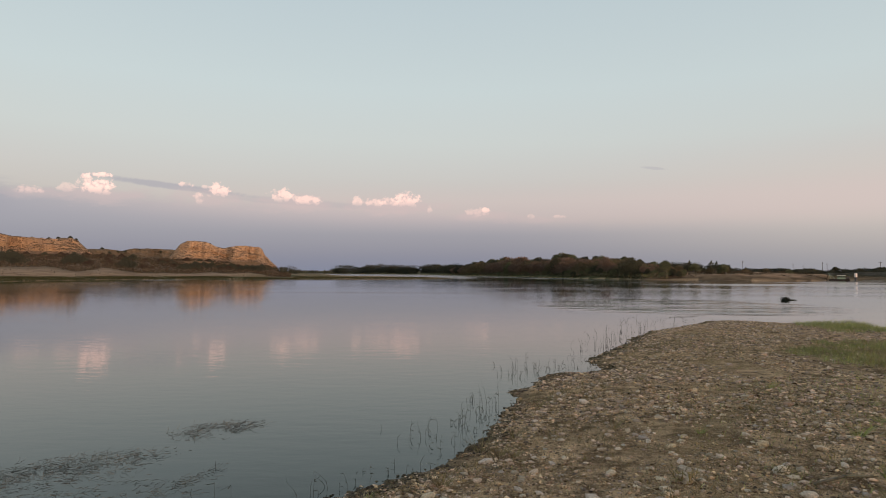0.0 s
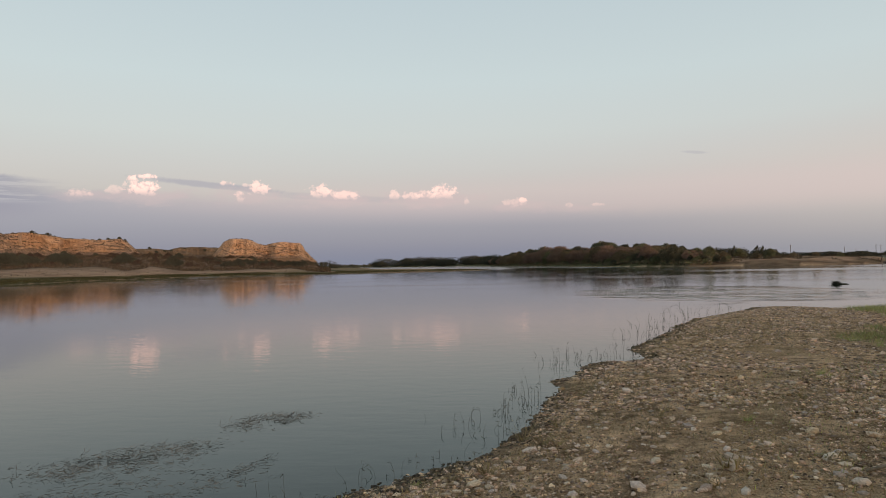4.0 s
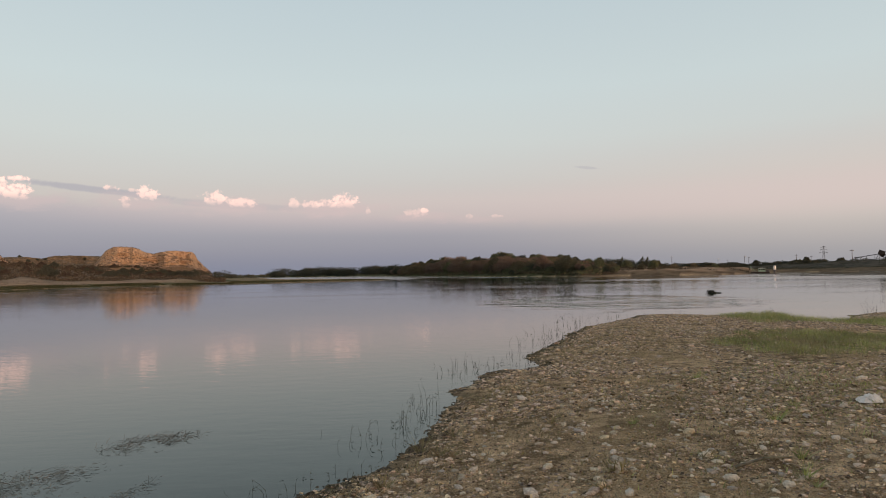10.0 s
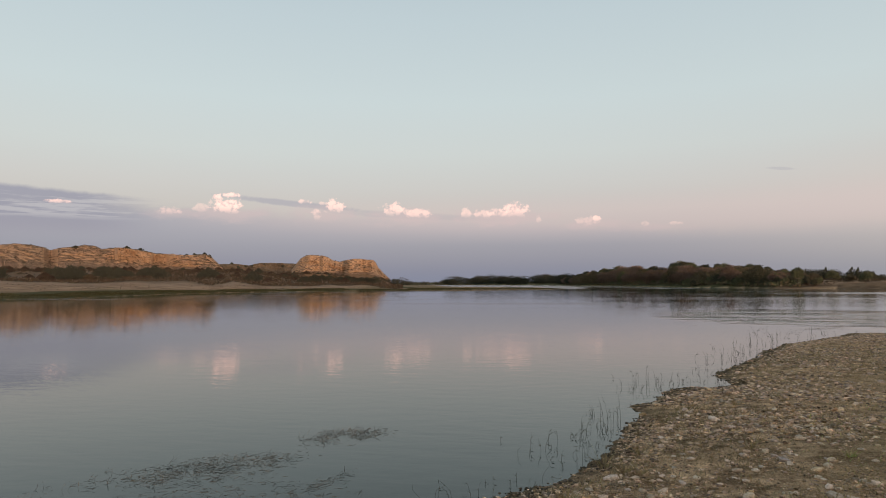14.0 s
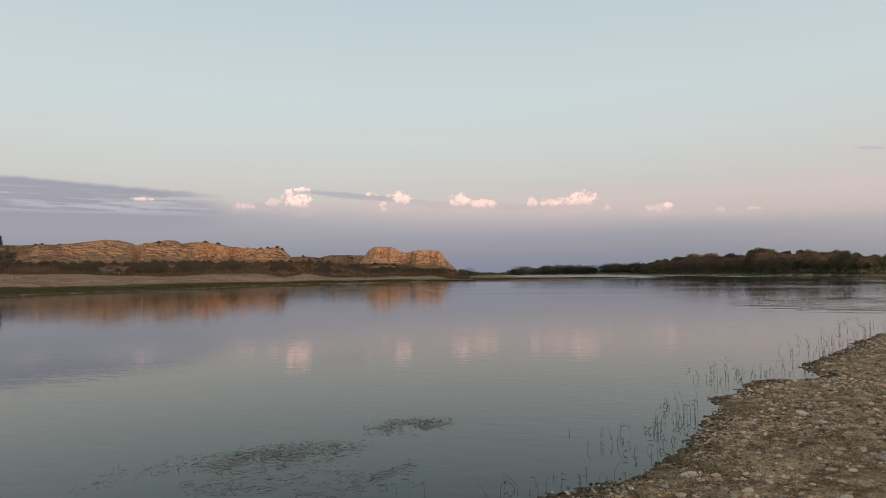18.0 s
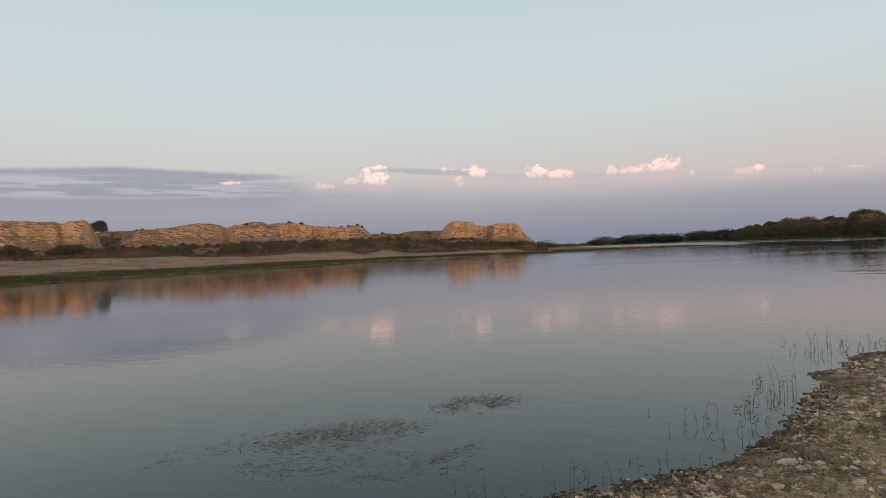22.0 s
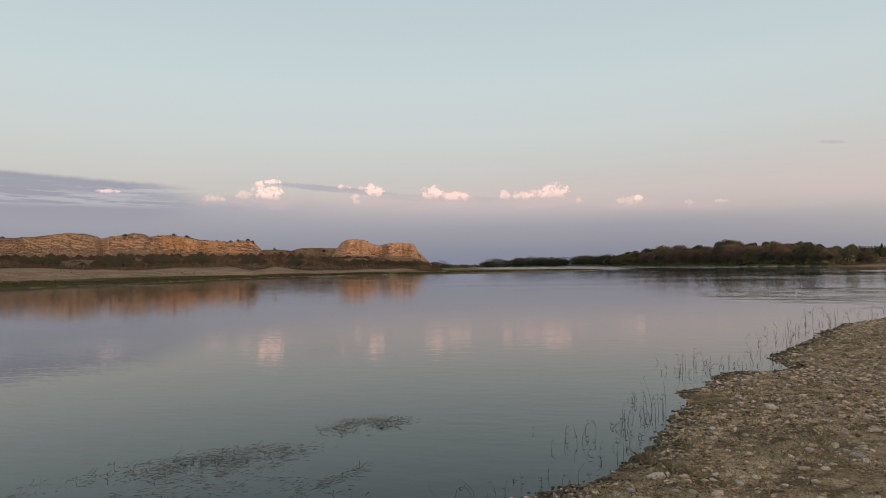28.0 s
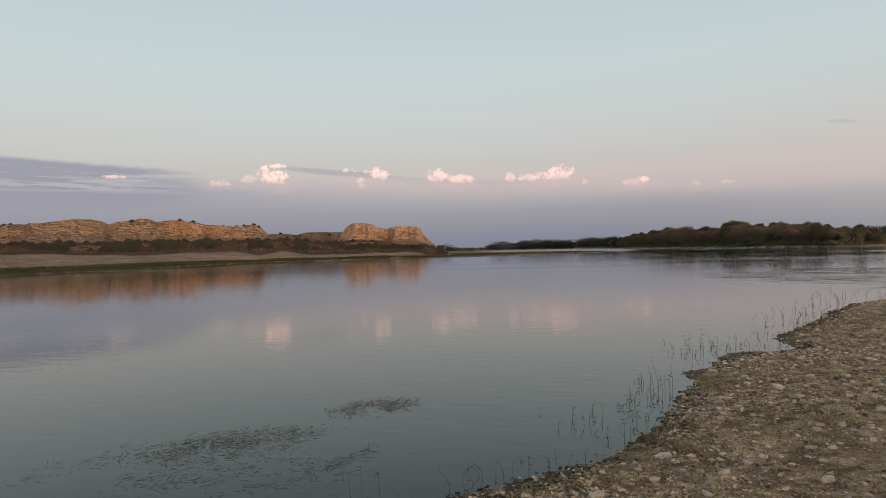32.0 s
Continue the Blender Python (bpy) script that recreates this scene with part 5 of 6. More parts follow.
for y in (-0.5, 0.5):
    rod_bm((-1.4, y, 0.5), (-3.4, y * 0.4, 2.6), 0.07, 0.06, 5, bm)
    rod_bm((-2.6, y, 0.5), (-3.4, y * 0.4, 2.6), 0.06, 0.05, 5, bm)
for k in range(5):
    f = k / 5
    rod_bm((-1.4 - 2 * f, -0.5 + 0.3 * f, 0.5 + 2.1 * f), (-1.4 - 2 * f - 0.4, 0.5 - 0.3 * f, 0.5 + 2.1 * f + 0.42), 0.035, 0.035, 4, bm)
part("boom", from_bm("boom", bm, M_GREENPAINT), dred)
part("suction_pipe", from_bm("suction_pipe", rod_bm((-3.3, 0, 2.5), (-4.3, 0, -0.4), 0.13, 0.13, 8), M_RUST, True), dred)
part("engine", from_bm("engine", box_bm(1.1, 0.9, 0.7, (2.4, 0, 0.5), 0.08), M_STEEL), dred)

# white tank on a dark pile by the works
tank = thing("tank", "white cylindrical tank on a dark pile in the shallows", "tank", Matrix.Translation(polar(33.05, 190, 0.0)))
bm = bmesh.new()
bmesh.ops.create_cone(bm, cap_ends=True, segments=20, radius1=0.33, radius2=0.33, depth=1.05, matrix=Matrix.Translation((0, 0, 1.35)))
bmesh.ops.bevel(bm, geom=[e for e in bm.edges if abs(e.verts[0].co.z - e.verts[1].co.z) < 0.01], offset=0.05, segments=2, affect="EDGES", profile=0.5)
part("drum", from_bm("drum", bm, M_WHITE, False), tank)
part("pile", from_bm("pile", rod_bm((0, 0, -1.2), (0, 0, 0.84), 0.3, 0.28, 10), M_STEEL, True), tank)

# ---------------------------------------------------------------- shore: stalks, weed, grass, litter


def blades(roots, heights, widths, lean, mat, name, bend=0.5, segs=3, turn=None):
    """Thin tapering blades or stems. roots: n x 3."""
    k = len(roots)
    a = rng.uniform(0, 2 * math.pi, k) if turn is None else turn
    d = np.stack([np.cos(a), np.sin(a), np.zeros(k)], 1)
    side = np.stack([-np.sin(a + 0.9), np.cos(a + 0.9), np.zeros(k)], 1)
    V = []
    for i in range(segs + 1):
        f = i / segs
        out = (lean * f + bend * lean * f * f)[:, None] * d * heights[:, None]
        up = np.zeros((k, 3))
        up[:, 2] = heights * f * (1 - 0.25 * bend * f)
        w = (widths * (1 - 0.8 * f))[:, None] * side * 0.5
        V += [roots + out + up - w, roots + out + up + w]
    V = np.stack(V, 1)
    base = np.arange(k)[:, None, None] * (2 * (segs + 1))
    q = np.array([[2 * i, 2 * i + 1, 2 * i + 3, 2 * i + 2] for i in range(segs)])[None]
    return solid(name, V.reshape(-1, 3), (base + q).reshape(-1, 4), mat)


def reed_clump(x, y, n, spread, h, label, bent=0.5):
    """A clump of thin dark stalks that stand in the shallows; every stalk is a part."""
    t = thing("reed_clump", label, "reeds", Matrix.Translation((x, y, 0)), "reed clumps along the waterline")
    pr = random.Random(int(x * 1000 + y * 77))
    for i in range(int(n * 1.5)):
        bm = bmesh.new()
        bx, by = pr.gauss(0, spread * 1.5), pr.gauss(0, spread * 1.5)
        hh = h * (0.15 + 0.6 * pr.random() ** 1.9)
        a, l = pr.uniform(0, 6.28), 0.03 + 0.55 * pr.random() ** 1.6
        p = [Vector((bx, by, -0.12))]
        for s in range(1, 4):
            f = s / 3
            p.append(Vector((bx + math.cos(a) * l * hh * f * (1 + bent * f), by + math.sin(a) * l * hh * f * (1 + bent * f), hh * f * (1 - 0.15 * bent * f))) + Vector((pr.gauss(0, 0.012), pr.gauss(0, 0.012), 0)) * hh)
        if pr.random() < 0.18:
            p[3] = p[2] + Vector((math.cos(a + pr.uniform(-1, 1)), math.sin(a), pr.uniform(-0.5, 0.2))) * hh * 0.25
        w = 0.0013 + 0.00008 * y
        for s in range(3):
            rod_bm(p[s], p[s + 1], w * (1 - 0.25 * s), w * (0.75 - 0.25 * s), 4, bm)
        for s in (1, 2, 3):
            for _ in range(pr.choice((0, 1, 1, 2))):
                b2 = a + pr.uniform(-1.4, 1.4)
                rod_bm(p[s], p[s] + Vector((math.cos(b2) * 0.05, math.sin(b2) * 0.05, pr.uniform(-0.03, 0.04))) * (0.6 + hh), w * 1.1, w * 0.3, 4, bm)
        part("stalk", from_bm("stalk", bm, M_REED), t)
    return t


REEDS = [(-1.40, 4.22, 4, 0.05, 0.62), (-1.2, 4.32, 3, 0.04, 0.40), (-0.92, 4.86, 4, 0.06, 0.30), (-0.70, 5.10, 3, 0.05, 0.28), (-0.45, 5.5, 5, 0.09, 0.25), (-0.05, 6.3, 8, 0.15, 0.24), (0.12, 6.8, 8, 0.16, 0.26),
         (0.22, 7.2, 6, 0.10, 0.28), (0.40, 7.55, 7, 0.09, 0.36), (0.58, 8.0, 6, 0.06, 0.50), (0.48, 8.5, 4, 0.08, 0.25), (1.12, 10.7, 6, 0.10, 0.34), (1.5, 10.75, 9, 0.14, 0.42)]
for x, y, k, s, h in REEDS:
    reed_clump(x, y, k, s, h, "thin dark reed stalks standing in the shallow water")
for x, y, k, s, h in ((2.0, 11.4, 12, 0.25, 0.34), (2.5, 11.5, 9, 0.2, 0.26), (2.7, 12.6, 6, 0.15, 0.25), (3.4, 14.2, 9, 0.2, 0.36), (3.8, 14.7, 12, 0.25, 0.42), (4.6, 16.3, 14, 0.35, 0.34), (5.5, 18.2, 10, 0.35, 0.45), (5.9, 19.3, 9, 0.3, 0.8),
                      (7.2, 21.1, 10, 0.5, 0.4), (8.6, 22.8, 9, 0.5, 0.35), (10.9, 22.3, 2, 0.08, 0.6), (13.9, 21.2, 2, 0.06, 0.9), (17.3, 21.0, 6, 0.06, 1.0), (18.4, 21.6, 3, 0.2, 0.25), (20.0, 23.0, 3, 0.3, 0.25), (23.5, 26.6, 9, 0.6, 0.6), (14.3, 18.5, 3, 0.3, 0.3)):
    reed_clump(x, y, k, s, h, "bent dry reed stalks at the edge of the water", 0.5)


def weed_patch(label, cx, cy, ang, la, lb, count, seed, up=0.16):
    """Strands of water weed that float in a loose raft, some tips above the surface."""
    g = np.random.default_rng(seed)
    rad, th = np.sqrt(g.random(count)) * (0.55 + 0.5 * g.random(count)), g.uniform(0, 6.283, count)
    u, v = rad * np.cos(th), rad * np.sin(th)
    keep = fbm(u * 4.6 + seed, v * 4.6, 3, seed) > 0.30 + 0.2 * g.random(count)
    u, v = u[keep] * la, v[keep] * lb
    c, s = math.cos(ang), math.sin(ang)
    x, y = cx + c * u - s * v, cy + s * u + c * v
    k = len(x)
    a = g.normal(ang * 0.8, 0.65, k)
    l = 0.02 + 0.10 * g.random(k) ** 1.6
    tip = (g.random(k) < up) * g.uniform(0.012, 0.05, k)
    w = g.uniform(0.0007, 0.0017, k)
    d = np.stack([np.cos(a), np.sin(a)], 1)
    nn = np.stack([-d[:, 1], d[:, 0]], 1)
    p0 = np.stack([x, y], 1)
    p1 = p0 + d * l[:, None] * 0.55 + nn * (g.normal(size=k) * l * 0.12)[:, None]
    p2 = p0 + d * l[:, None]
    V = []
    for p, z in ((p0, np.full(k, -0.003)), (p1, np.full(k, 0.0005) + tip * 0.3), (p2, -0.001 + tip)):
        V += [np.column_stack([p - nn * w[:, None], z]), np.column_stack([p, z + 0.0013]), np.column_stack([p + nn * w[:, None], z])]
    V = np.stack(V, 1).reshape(-1, 3)
    b0 = np.arange(k)[:, None, None] * 9
    q = np.array([[0, 1, 4, 3], [1, 2, 5, 4], [3, 4, 7, 6], [4, 5, 8, 7]])[None]
    return tagged(new("water_weed", solid("water_weed", V, (b0 + q).reshape(-1, 4), M_WEED)), label, "water weed", kind="stuff")


weed_patch("dark raft of floating water weed strands", -2.42, 6.85, 0.75, 0.58, 0.42, 900, 3, 0.4)
weed_patch("wide loose raft of water weed with brown tips", -3.25, 5.45, 0.62, 1.0, 0.5, 1800, 5, 0.28)
weed_patch("thin trailing strands of weed on the water", -2.75, 4.75, 0.35, 1.1, 0.50, 800, 8, 0.06)
weed_patch("narrow string of floating weed", -2.08, 5.15, 1.15, 0.62, 0.12, 260, 11, 0.2)
weed_patch("sparse weed tips in open water", -4.15, 4.75, 1.3, 0.75, 0.22, 100, 13, 0.3)
weed_patch("weed and drift caught on the shoal's edge", 12.6, 26.4, -0.15, 2.6, 0.5, 1400, 17, 0.5)
weed_patch("weed strands along the shallows", 9.4, 24.8, 0.6, 1.6, 0.4, 400, 19, 0.5)


def grass_patch(name, label, ring, count, h, mat, seed):
    """Grass blades within an outline."""
    g = np.random.default_rng(seed)
    xs, ys = [p[0] for p in ring], [p[1] for p in ring]
    x, y = g.uniform(min(xs), max(xs), count * 3), g.uniform(min(ys), max(ys), count * 3)
    d = signed(x, y, ring) + (fbm(x * 0.9, y * 0.9, 4, seed) - 0.5) * 2.0
    keep = (d > 0) & (g.random(len(x)) < np.clip(0.25 + d * 0.9, 0, 1)) & (fbm(x * 2.3, y * 2.3, 2, seed + 4) > 0.33)
    x, y = x[keep][:count], y[keep][:count]
    z = ground_height(x, y)[0]
    ok = z > 0.02
    roots = np.stack([x, y, z - 0.01], 1)[ok]
    k = len(roots)
    hh = h * g.uniform(0.45, 1.2, k) * np.clip(0.6 + fbm(x[ok] * 1.1, y[ok] * 1.1, 3, seed + 8), 0.5, 1.4)
    return tagged(new(name, blades(roots, hh, g.uniform(0.006, 0.013, k), g.uniform(0.1, 0.5, k), mat, name)), label, "grass", kind="stuff")


MEADOW = [(6.7, 12.2), (7.2, 13.2), (8.0, 14.0), (8.8, 14.25), (10.0, 14.0), (10.5, 13.1), (12.5, 12.6), (12.8, 10.6), (9.9, 11.0), (8.9, 10.9), (7.8, 9.8), (6.6, 10.0), (7.0, 11.5)]
FRINGE = [(10.2, 18.7), (11.4, 20.8), (13.0, 21.2), (13.6, 20.6), (13.1, 18.6), (13.3, 17.6), (14.2, 17.0), (15.6, 16.4), (15.6, 13.6), (12.1, 13.7), (12.2, 15.9), (11.6, 16.2), (10.4, 17.0)]
grass_patch("grass", "patch of low green grass on the gravel bar", MEADOW, 10000, 0.10, M_GRASS, 3)
grass_patch("grass", "patch of low green grass on the gravel bar", MEADOW, 7000, 0.10, M_DRYGRASS, 13)
grass_patch("grass", "strip of taller green grass near the waterline", FRINGE, 9000, 0.15, M_GRASS, 5)
grass_patch("grass", "thin yellowing grass between the stones", [(3.0, 12.5), (6.5, 17.5), (8.5, 16.0), (5.5, 10.5), (3.2, 10.8)], 4200, 0.06, M_DRYGRASS, 6)
grass_patch("grass", "thin yellowing grass between the stones", [(1.0, 8.6), (2.2, 10.3), (3.4, 10.0), (2.0, 7.6)], 1100, 0.06, M_DRYGRASS, 16)
grass_patch("grass", "sparse green weeds among the pebbles", [(4.0, 5.2), (5.0, 10.5), (9.0, 9.5), (8.0, 5.5)], 1500, 0.07, M_GRASS, 26)

grass_patch("grass", "short olive grass creeping over the damp shore", [(0.1, 5.4), (0.9, 7.6), (1.2, 9.0), (1.9, 8.8), (1.4, 6.6), (0.6, 5.0)], 1300, 0.05, M_DRYGRASS, 36)
grass_patch("grass", "short olive grass creeping over the damp shore", [(-1.2, 4.2), (-0.4, 5.1), (0.2, 5.6), (0.5, 5.2), (-0.6, 4.0)], 500, 0.05, M_DRYGRASS, 46)
grass_patch("grass", "scattered wisps of dry grass over the stony soil", [(-0.9, 4.4), (0.6, 6.4), (1.4, 9.2), (5.0, 9.6), (6.2, 6.4), (3.6, 3.8), (0.4, 3.6)], 3600, 0.055, M_DRYGRASS, 56)
grass_patch("grass", "scattered wisps of green grass over the stony soil", [(1.6, 4.0), (2.6, 8.4), (6.0, 9.4), (7.4, 6.2), (4.4, 3.4)], 1500, 0.05, M_GRASS, 66)


def tuft(label, mat, n, h, at):
    """A tuft of weed with a few leafy stems."""
    t = thing("weed_tuft", label, "weed", at, "weed tufts on the gravel")
    a = rng.uniform(0, 6.28, n)
    roots = np.stack([np.cos(a), np.sin(a), np.zeros(n)], 1) * (rng.uniform(0, 0.05, n) * h / 0.12)[:, None]
    part("foliage", blades(roots, h * rng.uniform(0.5, 1.1, n), rng.uniform(0.004, 0.009, n), rng.uniform(0.2, 0.9, n), mat, "foliage", turn=a), t)
    return t


def on_shore(x, y, turn=0.0, size=1.0, sink=0.0):
    return Matrix.Translation((x, y, height_at(x, y) - sink)) @ pose(0, 0, 0, 0, 0, turn) @ Matrix.Scale(size, 4)


TUFTS = [tuft("yellow-green weed tuft growing between pebbles", M_GRASS, 34, 0.13, on_shore(3.35, 4.8)), tuft("straw-coloured grass tuft on the gravel", M_DRYGRASS, 40, 0.16, on_shore(0.5, 5.72)),
         tuft("low green weed spreading over the gravel", M_GRASS, 26, 0.08, on_shore(3.0, 4.15))]
for i, (x, y) in enumerate(((0.62, 5.62), (0.36, 5.95), (0.72, 6.4), (2.22, 8.75), (1.75, 6.5), (0.0, 4.9), (-0.55, 4.72), (3.9, 6.0), (3.05, 4.35), (4.5, 6.6), (5.4, 6.5), (5.0, 7.4), (3.5, 7.2), (4.4, 8.6), (2.5, 6.2), (1.2, 7.9), (2.9, 9.4), (-1.05, 4.35))):
    put_copy(TUFTS[(1, 1, 1, 1, 1, 1, 2, 0, 0, 0, 0, 2, 1, 0, 2, 1, 1, 2)[i]], on_shore(x, y, i * 67, 0.7 + 0.5 * ((i * 37) % 10) / 10))
# flat dry litter of twigs and stems
k = 6500
x, y = rng.uniform(-1.5, 9, k), rng.uniform(3.6, 15, k)
keep = signed(x, y, SHORE) > 0.12
roots = np.stack([x, y, ground_height(x, y)[0] + 0.012], 1)[keep]
k = len(roots)
tagged(new("twig_litter", blades(roots, rng.uniform(0.012, 0.034, k), rng.uniform(0.003, 0.007, k), rng.uniform(2.0, 6.0, k), M_STEM, "twig_litter", 0.3)), "dry twigs and grass stems scattered over the gravel", "litter", kind="stuff")

# driftwood snag in the river
snag = thing("driftwood_snag", "dark tangled driftwood root stranded in the river", "driftwood", Matrix.Translation((21.9, 40.6, 0)) @ pose(0, 0, 0, 0, 0, -28) @ Matrix.Scale(0.46, 4))
ball = rng.normal(size=(420, 3)) * np.array([0.26, 0.22, 0.13]) + np.array([0, 0, 0.12])
root = part("root_clump", clumps(ball, 0.14, M_REED, "root_clump"), snag)
bm = bmesh.new()
for i in range(26):
    a, e = rng.uniform(0, 6.28), rng.uniform(0.0, 1.2)
    q = Vector((math.cos(a) * math.cos(e) * 0.42, math.sin(a) * math.cos(e) * 0.34, 0.05 + math.sin(e) * 0.26))
    rod_bm((0, 0, 0.0), q, 0.025, 0.006, 5, bm)
part("roots", from_bm("roots", bm, M_REED), root)
bm = rod_bm((0.2, 0, 0.02), (1.1, 0.1, 0.07), 0.085, 0.06, 8)
rod_bm((1.05, 0.1, 0.07), (1.4, 0.12, 0.03), 0.06, 0.02, 7, bm)
part("log", from_bm("log", bm, M_REED, True), snag)
bm = rod_bm((-0.2, 0, 0.0), (-0.5, 0.05, 0.42), 0.022, 0.012, 5)
rod_bm((-0.5, 0.05, 0.42), (-0.85, 0.06, 0.66), 0.012, 0.004, 5, bm)
rod_bm((-0.42, 0.04, 0.3), (-0.35, 0.1, 0.75), 0.01, 0.003, 5, bm)
rod_bm((-0.3, 0.04, 0.14), (-0.75, 0.1, 0.25), 0.012, 0.003, 5, bm)
part("branch", from_bm("branch", bm, M_REED), snag)


def crumpled(name, label, category, at, sx, sy, sz, mat, seed):
    """A crumpled sheet lying in folds."""
    nu = 22
    u, v = np.meshgrid(np.linspace(-1, 1, nu), np.linspace(-1, 1, nu), indexing="ij")
    f = np.abs(fbm(u * 2.8 + seed, v * 2.8, 4, seed) - 0.5) * 3
    rim = (1 + 0.35 * (fbm(np.arctan2(v, u) * 1.5 + 7, u * 0, 3, seed + 5) - 0.5)) * np.maximum(np.abs(u), np.abs(v)) / np.maximum(np.hypot(u, v), 1e-6)
    x, y = u * sx / 2 * rim, v * sy / 2 * rim
    z = sz * np.sqrt(np.clip(1.05 - np.maximum(np.abs(u), np.abs(v)) ** 2, 0, 1)) * (0.35 + 0.6 * f + 0.6 * fbm(u * 1.6 + 3, v * 1.6, 2, seed + 9)) + 0.004
    q = np.array([[i * nu + j, (i + 1) * nu + j, (i + 1) * nu + j + 1, i * nu + j + 1] for i in range(nu - 1) for j in range(nu - 1)])
    me = solid(name, np.stack([x, y, z], -1).reshape(-1, 3), q, mat, False)
    ob = new(name, me)
    ob.matrix_basis = at
    md = ob.modifiers.new("thick", "SOLIDIFY")
    md.thickness = 0.003
    return tagged(ob, label, category)


crumpled("plastic_bag", "crumpled white plastic bag lying on the gravel", "bag", on_shore(5.4, 6.6, 15), 0.30, 0.24, 0.085, M_WHITE, 3)
crumpled("plastic_scrap", "pale scrap of plastic near the far waterline", "litter", on_shore(13.5, 15.7, 20), 0.28, 0.2, 0.045, M_WHITE, 12)
bm = box_bm(0.19, 0.07, 0.012, (0, 0, 0.012), 0.003)
bmesh.ops.subdivide_edges(bm, edges=bm.edges[:], cuts=2)
for v in bm.verts:
    v.co.z += 0.02 * math.sin(v.co.x * 13)
board = tagged(new("board", from_bm("board", bm, M_WHITE)), "white weathered piece of board on the gravel", "board")
board.matrix_basis = on_shore(3.97, 4.5, -35, 0.9)
bm = rod_bm((-0.28, 0, 0.02), (0.05, 0.03, 0.03), 0.014, 0.011, 6)
rod_bm((0.05, 0.03, 0.03), (0.33, -0.02, 0.015), 0.011, 0.005, 6, bm)
stick = tagged(new("stick", from_bm("stick", bm, M_STEM, True)), "bare grey stick lying on the gravel", "stick")
stick.matrix_basis = on_shore(2.95, 4.72, 20)


def root_clump(at, seed):
    """A washed-up knot of dry roots, earth still in it."""
    t = thing("root_clump", "pale dry knot of washed-up roots on the soil", "roots", at, "root knots on the shore")
    pr = random.Random(seed)
    bm = bmesh.new()
    for i in range(34):
        a, e = pr.uniform(0, 6.28), pr.uniform(0.0, 1.3)
        p0 = Vector((pr.gauss(0, 0.03), pr.gauss(0, 0.03), 0.02))
        p1 = p0 + Vector((math.cos(a) * math.cos(e), math.sin(a) * math.cos(e), math.sin(e) * 0.8)) * pr.uniform(0.04, 0.11)
        rod_bm(p0, p1, 0.006, 0.003, 4, bm)
        rod_bm(p1, p1 + Vector((pr.gauss(0, 0.03), pr.gauss(0, 0.03), pr.gauss(-0.01, 0.02))), 0.003, 0.001, 4, bm)
    part("roots", from_bm("roots", bm, M_DRYGRASS), t)
    bm = bmesh.new()
    bmesh.ops.create_icosphere(bm, subdivisions=2, radius=0.055)
    for v in bm.verts:
        v.co = v.co * (1 + 0.9 * noise.noise(v.co * 22 + Vector((seed, 0, 0)))) * 1.0
        v.co.z = max(v.co.z, -0.02) * 0.9 + 0.02
    part("earth", from_bm("earth", bm, M_STONE), t)
    return t


root_clump(on_shore(1.8, 4.75, 30), 3)
root_clump(on_shore(2.62, 4.92, 80, 0.8), 8)
root_clump(on_shore(1.55, 4.4, 200, 0.7), 5)

# ---------------------------------------------------------------- stones of the shore, last


def stone_mesh(i, sub=1):
    """A river-worn cobble about one unit long."""
    bm = bmesh.new()
    bmesh.ops.create_icosphere(bm, subdivisions=sub, radius=0.5)
    pr = random.Random(100 + i)
    sx, sy, sz = 1.0, pr.uniform(0.6, 0.9), pr.uniform(0.3, 0.56)
    off = Vector((pr.uniform(-9, 9), pr.uniform(-9, 9), pr.uniform(-9, 9)))
    for v in bm.verts:
        c = v.co.copy()
        f = 1 + 0.38 * noise.noise(c * 1.7 + off) + 0.14 * noise.noise(c * 4 + off)
        v.co = Vector((c.x * sx * f, c.y * sy * f, max(c.z, -0.36) * sz * f))
    return bm


SHAPES = [from_bm("stone", stone_mesh(i), M_STONE, i % 3 > 0) for i in range(14)]


def stone(x, y, size, i, turn, sink=0.22):
    ob = new("stone", SHAPES[i % len(SHAPES)])
    ob.parent = ground
    ob.matrix_basis = on_shore(x, y, turn, size) @ pose(0, 0, 0.13 - sink * 0.4, pyr.uniform(-12, 12), pyr.uniform(-12, 12), 0)
    return ob


LARGE = [(3.77, 7.97, 0.13), (3.93, 6.49, 0.10), (3.96, 5.91, 0.11), (3.29, 5.56, 0.16), (2.86, 5.73, 0.15), (2.64, 5.0, 0.17), (1.9, 5.0, 0.14), (1.60, 4.48, 0.13), (1.69, 4.24, 0.11),
         (2.34, 5.37, 0.10), (2.53, 4.42, 0.14), (4.98, 6.46, 0.13), (4.44, 5.61, 0.11), (6.35, 7.89, 0.17), (0.37, 5.52, 0.15), (0.27, 4.96, 0.10), (1.73, 7.82, 0.17), (1.89, 6.04, 0.12),
         (1.32, 5.03, 0.11), (-0.87, 3.96, 0.11), (-0.73, 4.14, 0.09), (-0.29, 4.40, 0.09), (-1.03, 3.73, 0.12), (0.56, 4.69, 0.08), (0.64, 4.07, 0.11), (0.30, 3.96, 0.1), (1.04, 4.41, 0.15), (1.59, 4.58, 0.10)]
for i, (x, y, s) in enumerate(LARGE):
    stone(x, y, s, i, i * 53, 0.15)
pr = random.Random(5)
made = 0
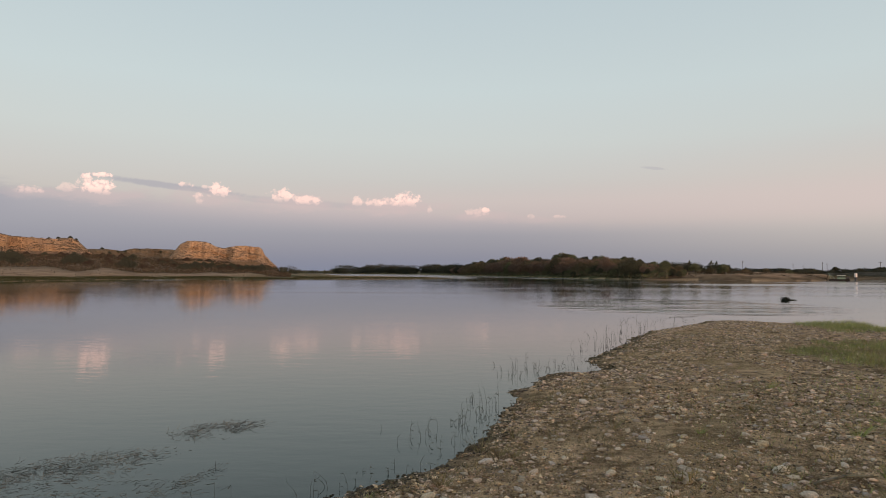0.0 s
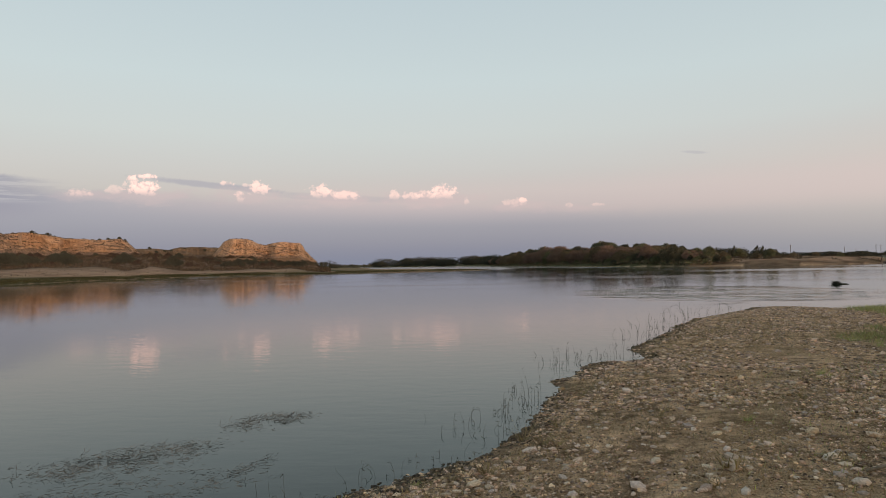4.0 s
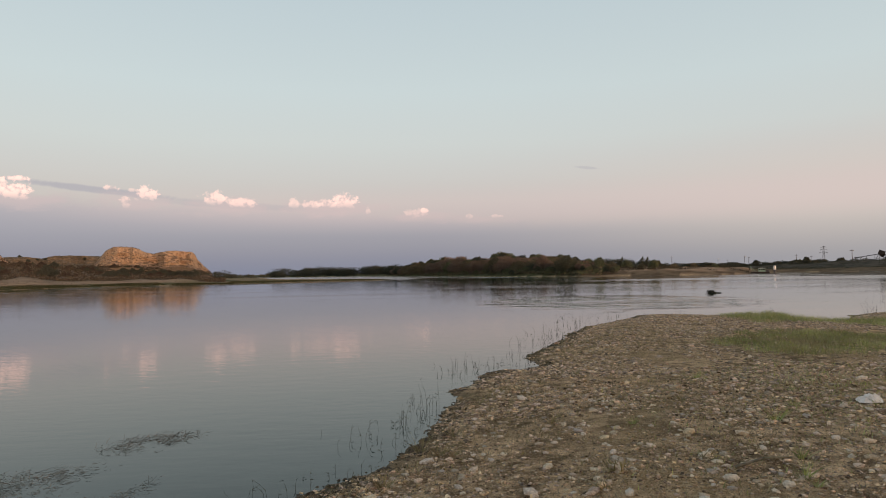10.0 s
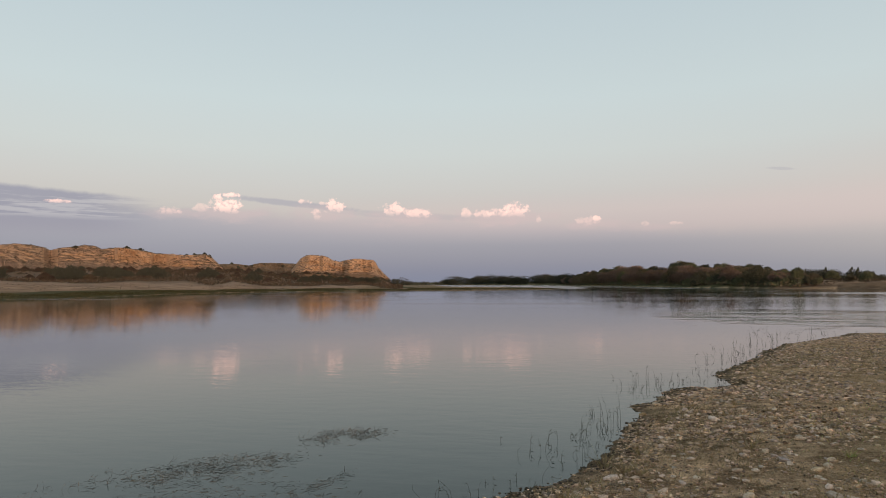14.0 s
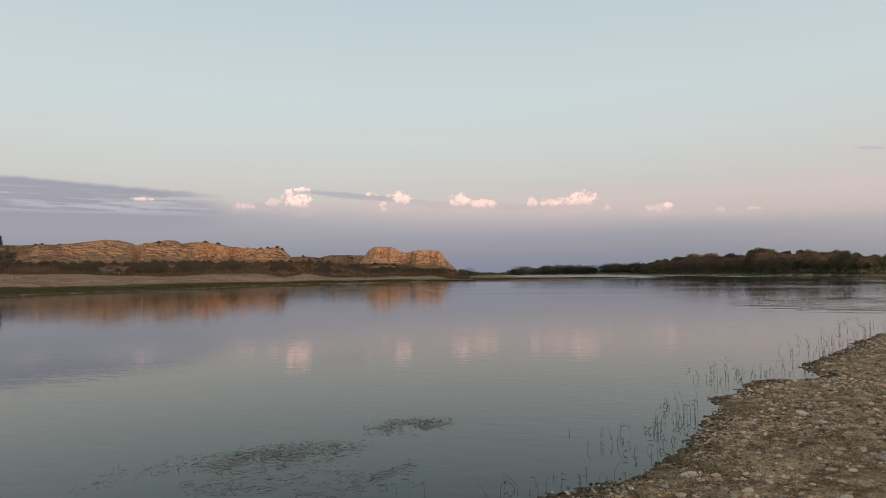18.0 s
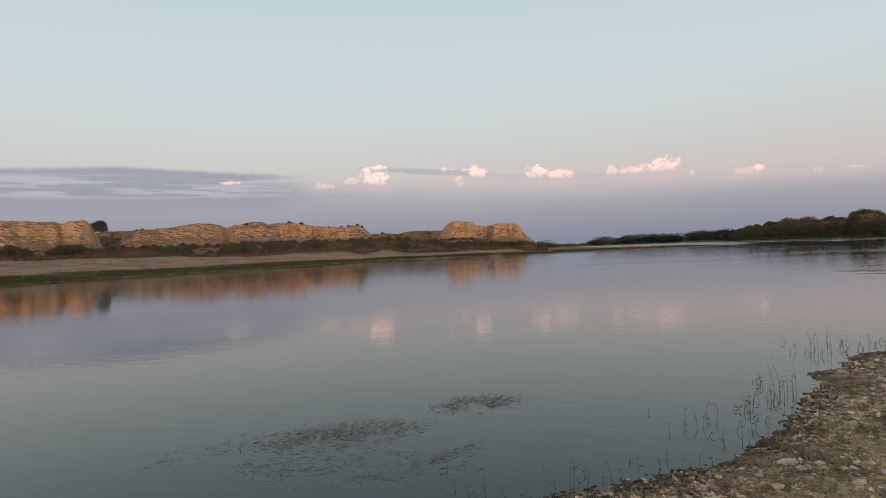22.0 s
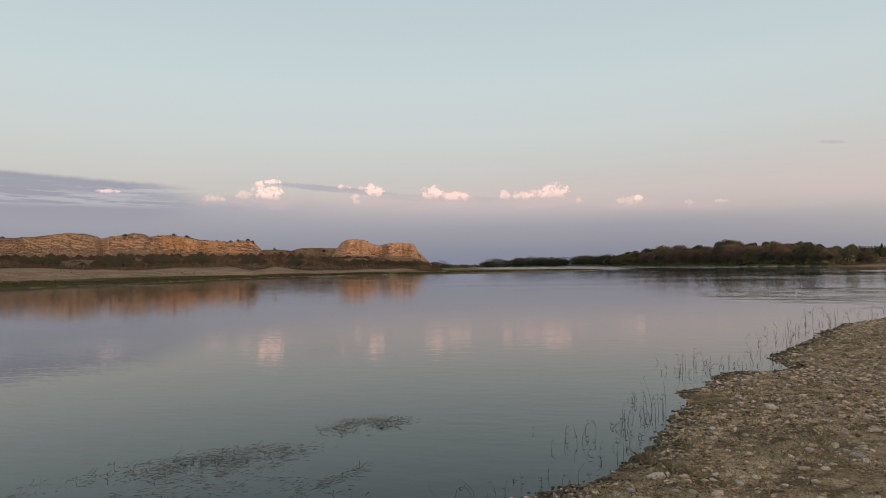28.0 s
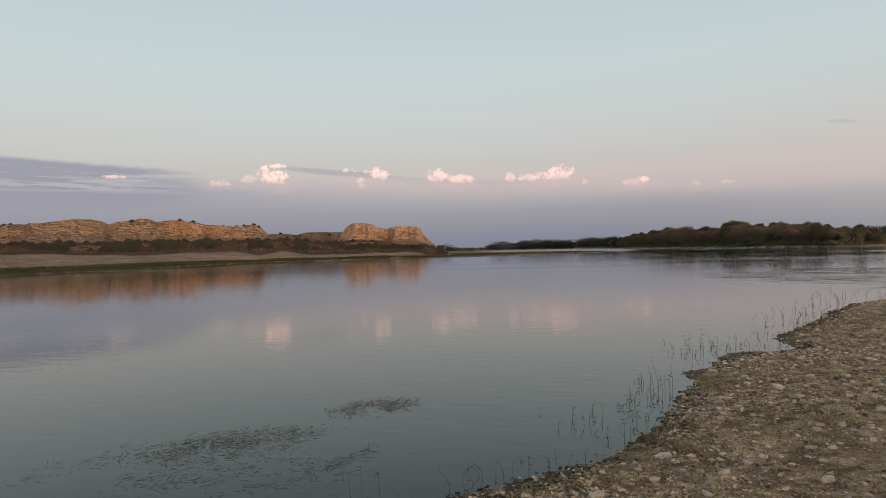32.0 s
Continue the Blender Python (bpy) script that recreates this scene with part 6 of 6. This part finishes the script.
while made < 268:
    a, r = pr.uniform(-20, 42), pr.uniform(3.7, 8.6)
    x, y = r * math.sin(radians(a)), r * math.cos(radians(a))
    if float(signed(np.array([x]), np.array([y]), SHORE)[0]) < 0.3:
        continue
    stone(x, y, pr.choice((0.05, 0.06, 0.065, 0.07, 0.08, 0.09, 0.11)) * pr.uniform(0.85, 1.2), made, pr.uniform(0, 360))
    made += 1


def gravel(label, count, rmin, rmax, sizes, sub, seed, power=1.0, margin=0.0, mat=None, limit=1e9, name="gravel", spread=(-26, 46), over=3, skew=1.6):
    """Very many smaller stones, joined."""
    g = np.random.default_rng(seed)
    protos = []
    for i in range(8):
        bm = stone_mesh(40 + i, sub)
        bm.verts.ensure_lookup_table()
        protos.append((np.array([v.co[:] for v in bm.verts]), np.array([[v.index for v in f.verts] for f in bm.faces])))
        bm.free()
    a = np.radians(g.uniform(*spread, count * over))
    r = rmin + (rmax - rmin) * g.random(count * over) ** power
    x, y = r * np.sin(a), r * np.cos(a)
    sd = signed(x, y, SHORE)
    bare = fbm(x * 0.8, y * 0.8, 4, 71)
    keep = (sd > margin) & (sd < limit) & (g.random(len(x)) < np.clip(0.30 + (bare - 0.42) * 6.0 + np.clip((r - 7) / 6, 0, 0.5), 0.06, 1)) & ((signed(x, y, MEADOW) < -0.3) | (g.random(len(x)) < 0.25))
    x, y = x[keep][:count], y[keep][:count]
    z = ground_height(x, y)[0]
    VV, FF, o = [], [], 0
    s = sizes[0] * (sizes[1] / sizes[0]) ** (g.random(len(x)) ** skew)
    which = g.integers(0, 8, len(x))
    for i, (pv, pf) in enumerate(protos):
        m = np.where(which == i)[0]
        t = g.uniform(0, 6.28, len(m))
        c, sn = np.cos(t)[:, None], np.sin(t)[:, None]
        S = s[m][:, None]
        tilt = g.normal(0, 0.22, len(m))[:, None]
        pz = pv[None, :, 2] + tilt * pv[None, :, 0]
        vx = (c * pv[None, :, 0] - sn * pv[None, :, 1]) * S + x[m][:, None]
        vy = (sn * pv[None, :, 0] + c * pv[None, :, 1]) * S + y[m][:, None]
        vz = (pz + 0.06) * S + z[m][:, None]
        VV.append(np.stack([vx, vy, vz], -1).reshape(-1, 3))
        FF.append((pf[None] + (np.arange(len(m)) * len(pv))[:, None, None] + o).reshape(-1, 3))
        o += len(m) * len(pv)
    ob = new(name, solid(name, np.concatenate(VV), np.concatenate(FF), mat or M_GRAVEL, sub > 0))
    ob.parent = ground
    return tagged(ob, label, kind="stuff")


gravel("brown and grey river gravel", 3000, 3.5, 11.0, (0.012, 0.065), 1, 31, 1.2, 0.25, skew=2.2)
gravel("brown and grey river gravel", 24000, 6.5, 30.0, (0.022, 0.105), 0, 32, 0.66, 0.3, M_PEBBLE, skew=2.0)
gravel("loose river gravel", 5200, 0.3, 4.0, (0.015, 0.07), 0, 38, 0.6, spread=(46, 334))
gravel("pale cobbles among the gravel", 260, 8.0, 28.0, (0.07, 0.15), 1, 33, 1.2)
gravel("crumbled brown soil between the stones", 30000, 3.5, 10.0, (0.008, 0.045), 0, 35, 1.2, 0.0, M_CLOD, skew=2.4, name="soil_crumbs")
gravel("crumbled brown soil between the stones", 14000, 7.0, 26.0, (0.02, 0.08), 0, 36, 1.3, 0.0, M_CLOD, name="soil_crumbs")
gravel("wet pebbles at the waterline", 900, 3.6, 25.0, (0.02, 0.07), 0, 34, 1.5, -0.10)
gravel("dark wet mud clods along the waterline", 5500, 3.6, 27.0, (0.012, 0.05), 0, 37, 1.3, -0.10, M_WETCLOD, 0.3, "mud_clods", over=22, skew=2.0)
gravel("damp brown soil lumps above the waterline", 4200, 3.6, 24.0, (0.015, 0.07), 0, 39, 1.3, 0.15, M_CLOD, 0.6, "soil_crumbs", over=20, skew=2.0)
